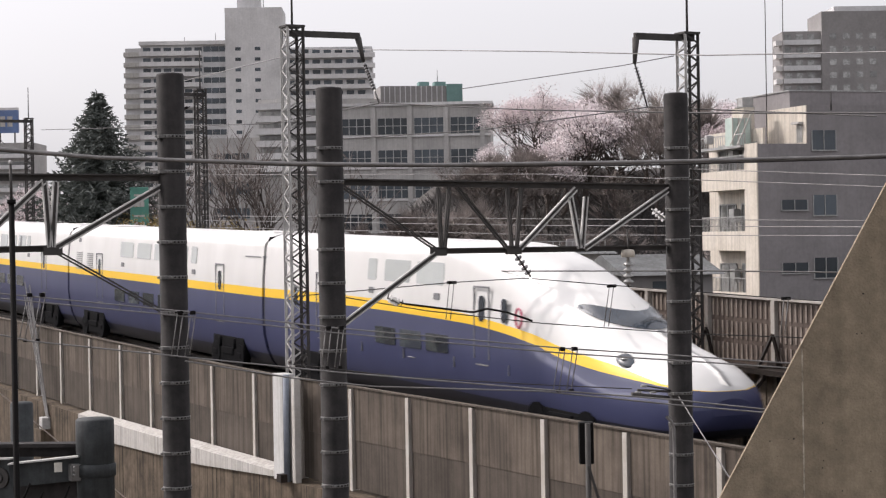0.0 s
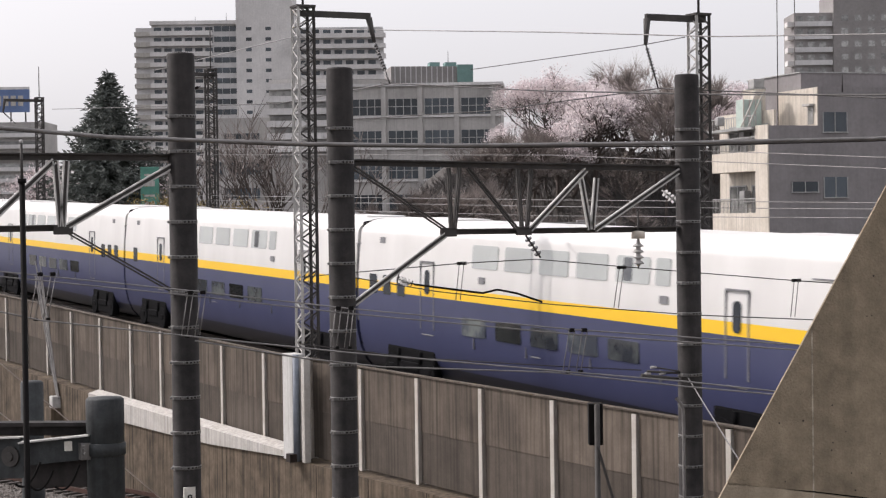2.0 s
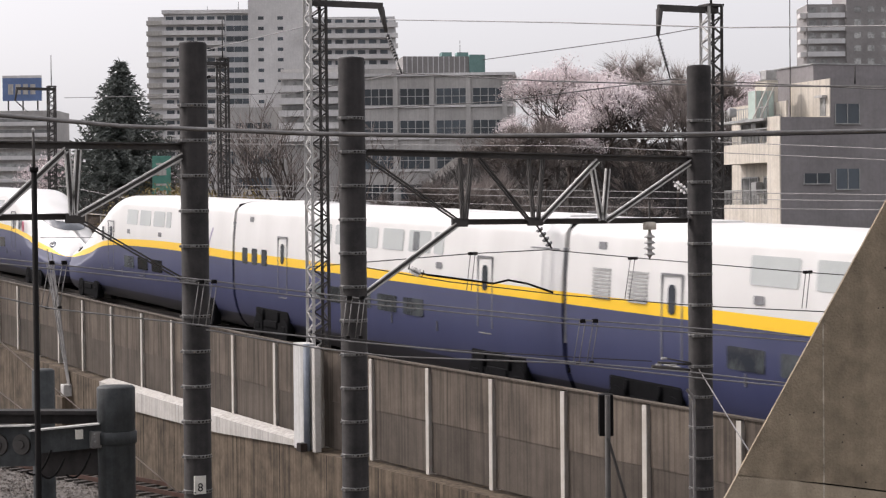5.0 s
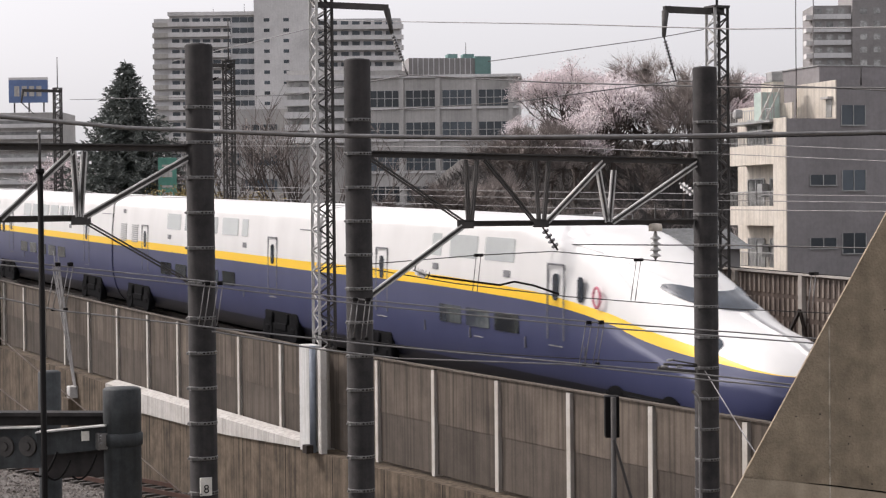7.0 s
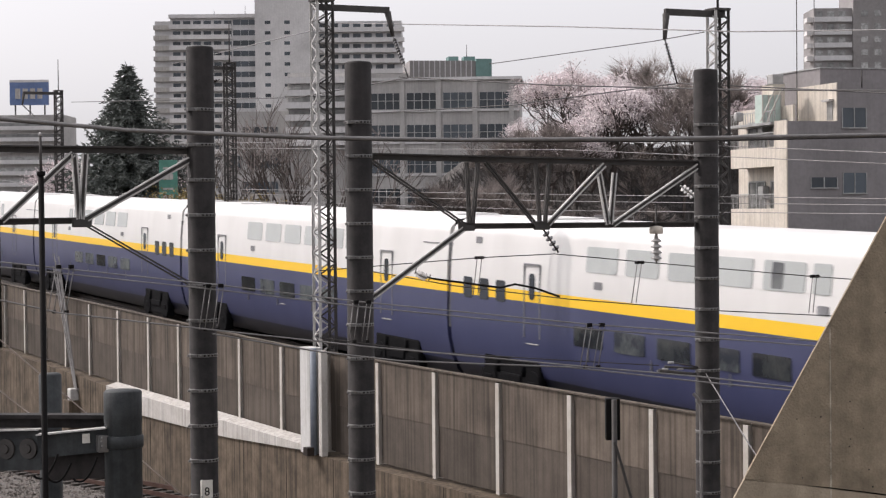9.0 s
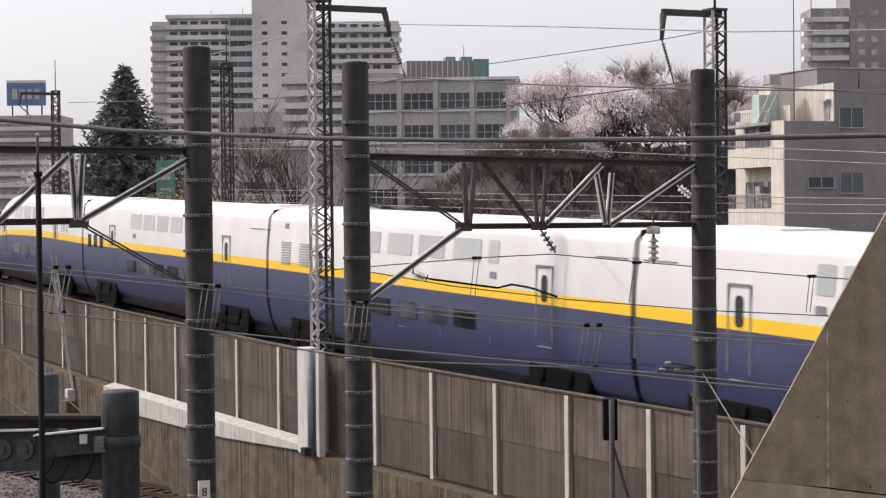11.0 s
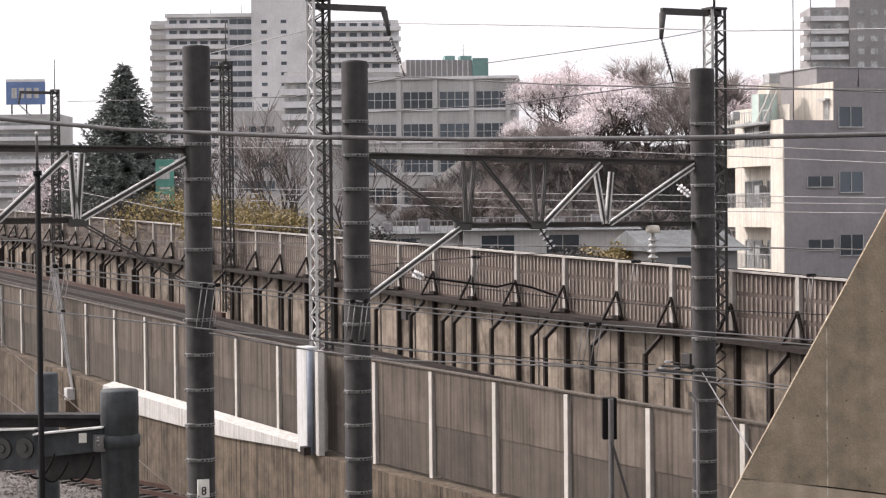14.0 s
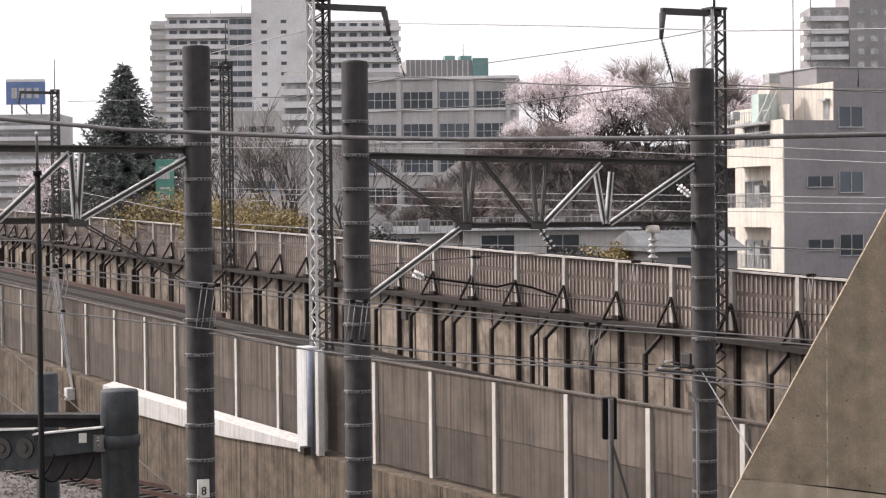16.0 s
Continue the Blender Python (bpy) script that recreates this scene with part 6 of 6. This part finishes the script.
catenary([(-27.43, 4.28, 8.78), (-26.54, 6.08, 8.65), (-26.12, 6.94, 8.54), (-25.22, 8.74, 8.31), (-24.28, 10.64, 8.04), (-22.83, 13.55, 7.69), (-21.91, 15.42, 7.52), (-20.95, 17.36, 7.33), (-19.77, 19.73, 7.13)], None,
         [((-26.18, 6.82, 8.58), (-26.20, 6.75, 7.94)), ((-25.23, 8.72, 8.29), (-25.24, 8.67, 7.67)), ((-24.30, 10.60, 8.04), (-24.30, 10.57, 7.48)), ((-22.83, 13.57, 7.68), (-22.84, 13.51, 7.09))], 0)
cable("lower_wire", [(-27.32, 4.26, 8.34), (-26.44, 6.05, 8.11), (-26.08, 6.76, 7.93), (-25.12, 8.69, 7.67), (-24.18, 10.59, 7.42), (-22.74, 13.49, 7.09), (-22.05, 14.89, 6.94), (-20.86, 17.28, 6.61)], 0.012, M_FEEDER, "pale lower wire of the near track")
cable("lower_wire", [(-25.31, 8.76, 7.60), (-24.63, 10.13, 7.33), (-24.13, 11.14, 7.19), (-23.05, 13.30, 7.08), (-22.21, 15.00, 6.85), (-21.01, 17.41, 6.57)], 0.012, M_FEEDER, "pale lower wire of the near track")
cable("lower_wire", [(-24.63, 10.13, 7.53), (-23.91, 11.57, 7.31), (-23.06, 13.30, 7.17), (-22.48, 14.46, 7.09)], 0.008, M_WIRE, "thin wire to the pull-off")
cable("catenary_wire", [(-116.47, 24.60, 7.81), (-76.04, 24.60, 8.15), (-54.94, 24.60, 8.27), (-42.58, 24.60, 8.36), (-34.93, 24.60, 8.43), (-27.53, 24.60, 8.44)], 0.018, M_WIRE, "dark messenger wire over the high line")
cable("catenary_wire", [(-136.97, 29.00, 12.32), (-106.37, 29.00, 10.66), (-79.75, 29.00, 8.83), (-65.82, 29.00, 8.57)], 0.02, M_FEEDER, "pale messenger wire over the high line")
cable("catenary_wire", [(-33.35, 13.73, 8.20), (-32.00, 16.48, 8.42), (-31.35, 17.80, 8.48), (-30.60, 19.31, 8.31), (-29.15, 22.24, 8.00), (-28.33, 23.90, 7.85)], 0.010, M_WIRE, "thin dark messenger wire over the track")
cable("catenary_wire", [(-31.07, 13.85, 8.23), (-30.40, 15.18, 7.96), (-29.48, 17.02, 7.70), (-28.34, 19.33, 7.47), (-26.88, 22.28, 7.29)], 0.010, M_WIRE, "thin dark contact wire")
for a, b in (((-32.01, 16.46, 8.42), (-32.03, 16.38, 7.71)), ((-30.64, 19.23, 8.30), (-30.68, 19.12, 7.52)), ((-29.14, 22.26, 8.00), (-29.16, 22.18, 7.30))):
    bm = B()
    for dx in (0.0, 0.1):
        tube(bm, Vector(a) + Vector((0, dx, 0)), Vector(b) + Vector((0, dx, 0)), 0.009, n=4)
    d = thing("dropper", bm, M_FEEDER, "pair of thin dropper wires", "dropper", "droppers")
    for dx in (0.0, 0.1):
        c = Vector(a) + Vector((0, dx, 0))
        part("clamp", box(B(), c.x - 0.04, c.x + 0.04, c.y - 0.04, c.y + 0.04, c.z - 0.03, c.z + 0.03, 0.01), M_BLACK, d)
# wires in the sky and before the trees
cable("sky_wire", [(-56.10, 26.00, 13.80), (-45.56, 26.00, 12.83), (-36.87, 26.00, 12.16), (-29.07, 26.00, 11.64)], 0.020, M_WIRE, "dark wire high over the high line")
cable("sky_wire", [(-61.30, 26.00, 16.07), (-44.90, 26.00, 14.41), (-36.85, 26.00, 13.54), (-29.06, 26.00, 12.89)], 0.016, M_FEEDER, "thin pale wire against the sky")
cable("sky_wire", [(-86.19, 28.00, 16.56), (-53.21, 22.00, 14.98)], 0.018, M_FEEDER, "thin pale wire against the sky")
cable("sky_wire", [(-58.40, 26.00, 13.71), (-55.22, 26.00, 13.74)], 0.018, M_WIRE, "short dark tie wire beside a mast")
cable("sky_wire", [(-53.46, 28.00, 14.08), (-46.82, 30.00, 14.30), (-42.40, 28.80, 14.13)], 0.014, M_WIRE, "thin wire running to a mast")
cable("sky_wire", [(-58.90, 26.00, 12.73), (-50.09, 27.00, 12.55), (-43.97, 29.00, 12.85), (-34.34, 29.00, 11.96)], 0.018, M_WIRE, "dark wire before the trees")
cable("sky_wire", [(-104.84, 28.00, 15.79), (-60.16, 24.00, 13.32), (-46.87, 22.00, 13.04)], 0.018, M_WIRE, "dark wire before the trees")
for i, (ya, yb) in enumerate(((333, 352), (340, 362), (350, 376), (262, 282), (270, 300))):
    cable("sky_wire", [Vector((-82.18, 28.80, 10.58)) + Vector((0, 0, (330 - ya) * 0.03)), Vector((-49.82, 28.80, 9.87)) + Vector((0, 0, (340 - (ya + yb) / 2) * 0.024)), Vector((-32.22, 28.80, 9.50)) + Vector((0, 0, (350 - yb) * 0.014))], 0.011, M_FEEDER, "thin pale wire over the high line")


def insulator(at, s, mat, name="insulator", label="white ribbed porcelain insulator on the gantry"):
    b = B()
    rows = [(0.02 * s, -0.30 * s)]
    for i in range(4):
        z = -0.28 * s + i * 0.075 * s
        rows += [(0.03 * s, z), (0.075 * s, z + 0.01 * s), (0.06 * s, z + 0.03 * s), (0.03 * s, z + 0.05 * s)]
    rows += [(0.02 * s, 0.05 * s)]
    lathe(b, (0, 0, 0), rows, 14)
    return thing(name, b, mat, label, "insulator", "insulators", at=at)


o = insulator((-25.69, 16.49, 8.85), 1.25, M_INSUL)
b = lathe(B(), (0, 0, 0), [(0.11, 0.07), (0.115, 0.14), (0.10, 0.19), (0.03, 0.2)], 16)
part("cap", b, M_CREAM, o, "cream cap")
part("stem", tube(B(), (0, 0, -0.42), (0, 0, 0.52), 0.014, n=6), M_STEEL, o)
# hanging string under the gantry and pull-off strings
for a, b2 in (((-26.2, 17.30, 9.71), (-26.2, 17.60, 9.51)), ((-27.0, 12.77, 8.34), (-27.0, 12.98, 8.24)), ((-25.69, 14.38, 9.03), (-25.69, 14.66, 8.65)), ((-29.83, 14.09, 8.24), (-29.69, 14.38, 8.13))):
    b = B()
    a, b2 = Vector(a), Vector(b2)
    tube(b, a, b2, 0.016, n=6)
    for i in range(4):
        c = a.lerp(b2, 0.2 + i * 0.2)
        tube(b, c, a.lerp(b2, 0.26 + i * 0.2), 0.065, 0.05, 12)
    thing("strain_insulator", b, M_INSUL_D if a.x > -26 or a.x < -29 else M_INSUL, "strain insulator with ribbed discs", "insulator", "insulators")
b = wire(B(), [(-29.69, 14.38, 8.13), (-29.15, 15.45, 7.96), (-29.04, 15.68, 8.02), (-28.89, 15.99, 7.95), (-28.68, 16.39, 7.79)], 0.02)
thing("jumper_cable", b, M_BLACK, "dark arched jumper cable", "cable")
thing("tie_wire", wire(B(), [(-27.0, 12.77, 8.34), (-25.69, 12.20, 8.55)], 0.010), M_WIRE, "thin tie wire from an insulator to the gantry brace", "tie wire", "tie wires")
thing("tie_wire", wire(B(), [(-26.2, 17.60, 9.51), (-25.72, 17.50, 9.42)], 0.012), M_WIRE, "thin tie wire from an insulator to the post", "tie wire", "tie wires")
# pull-off assembly beside the third post
b = B()
for (pa, pb, r) in (((-25.69, 16.63, 6.75), (-25.69, 17.35, 6.68), 0.02), ((-25.69, 16.74, 6.82), (-25.69, 17.40, 6.69), 0.012), ((-25.69, 16.52, 6.69), (-25.69, 17.24, 6.59), 0.03)):
    tube(b, pa, pb, r, n=8)
po = thing("pull_off_arm", b, M_STEEL, "grey steel pull-off arm with small insulators", "pull-off arm")
for c in ((-25.69, 16.76, 6.81), (-25.69, 16.94, 6.70), (-25.69, 16.65, 6.71)):
    part("insulator", tube(B(), Vector(c) - Vector((0, 0.06, 0)), Vector(c) + Vector((0, 0.045, 0)), 0.022, n=10), M_INSUL, po)
cable("guy_wire", [(-25.69, 17.40, 6.65), (-22.23, 15.83, 5.90), (-21.18, 15.65, 5.28)], 0.010, M_FEEDER, "thin pale guy wire from the post")


# ---------------------------------------------------------------- motion of the train
def motions():
    """Two coupled eight-car trains run along the grade, gaining speed slowly."""
    half = 100.7

    def put(car, offset, flip):
        rows = []
        for i in range(33):
            t = i * 0.5
            x = -36.126 + 28.4351 * t + 0.09394 * t ** 2 + 0.003015 * t ** 3 - 0.0002636 * t ** 4 - offset
            za, zb = rail_z(x - 8.75), rail_z(x + 8.75)
            pitch = -math.degrees(math.atan2(zb - za, 17.5))
            m = pose(x, 26.03, (za + zb) / 2 - 0.05, 0, pitch, 0)
            rows.append((t, m @ pose(0, 0, 0, 0, 0, 180) if flip else m))
        walk(car, rows)
    fronts = [train_car("end", True)]
    tails = [train_car("end", False)]
    plain = [train_car("middle", False)]
    grilled = [train_car("middle", True)]
    single = [train_car("middle", False, (23.4,))]
    order = "gpsrgp"  # grilled, plain, single stair pane, plain turned round
    for stock, count in ((fronts, 2), (tails, 2), (plain, 6), (grilled, 4), (single, 2)):
        stock += [copy_thing(stock[0], Matrix.Identity(4)) for _ in range(count - 1)]
    kinds = {"g": grilled, "p": plain, "s": single, "r": plain}
    for unit in range(2):
        start = unit * 201.4
        put(fronts.pop(), start + 12.85, False)
        for k, kind in enumerate(order):
            put(kinds[kind].pop(), start + 25.7 + 25.0 * (k + 0.5), kind == "r")
        put(tails.pop(), start + 201.4 - 12.85, True)


motions()
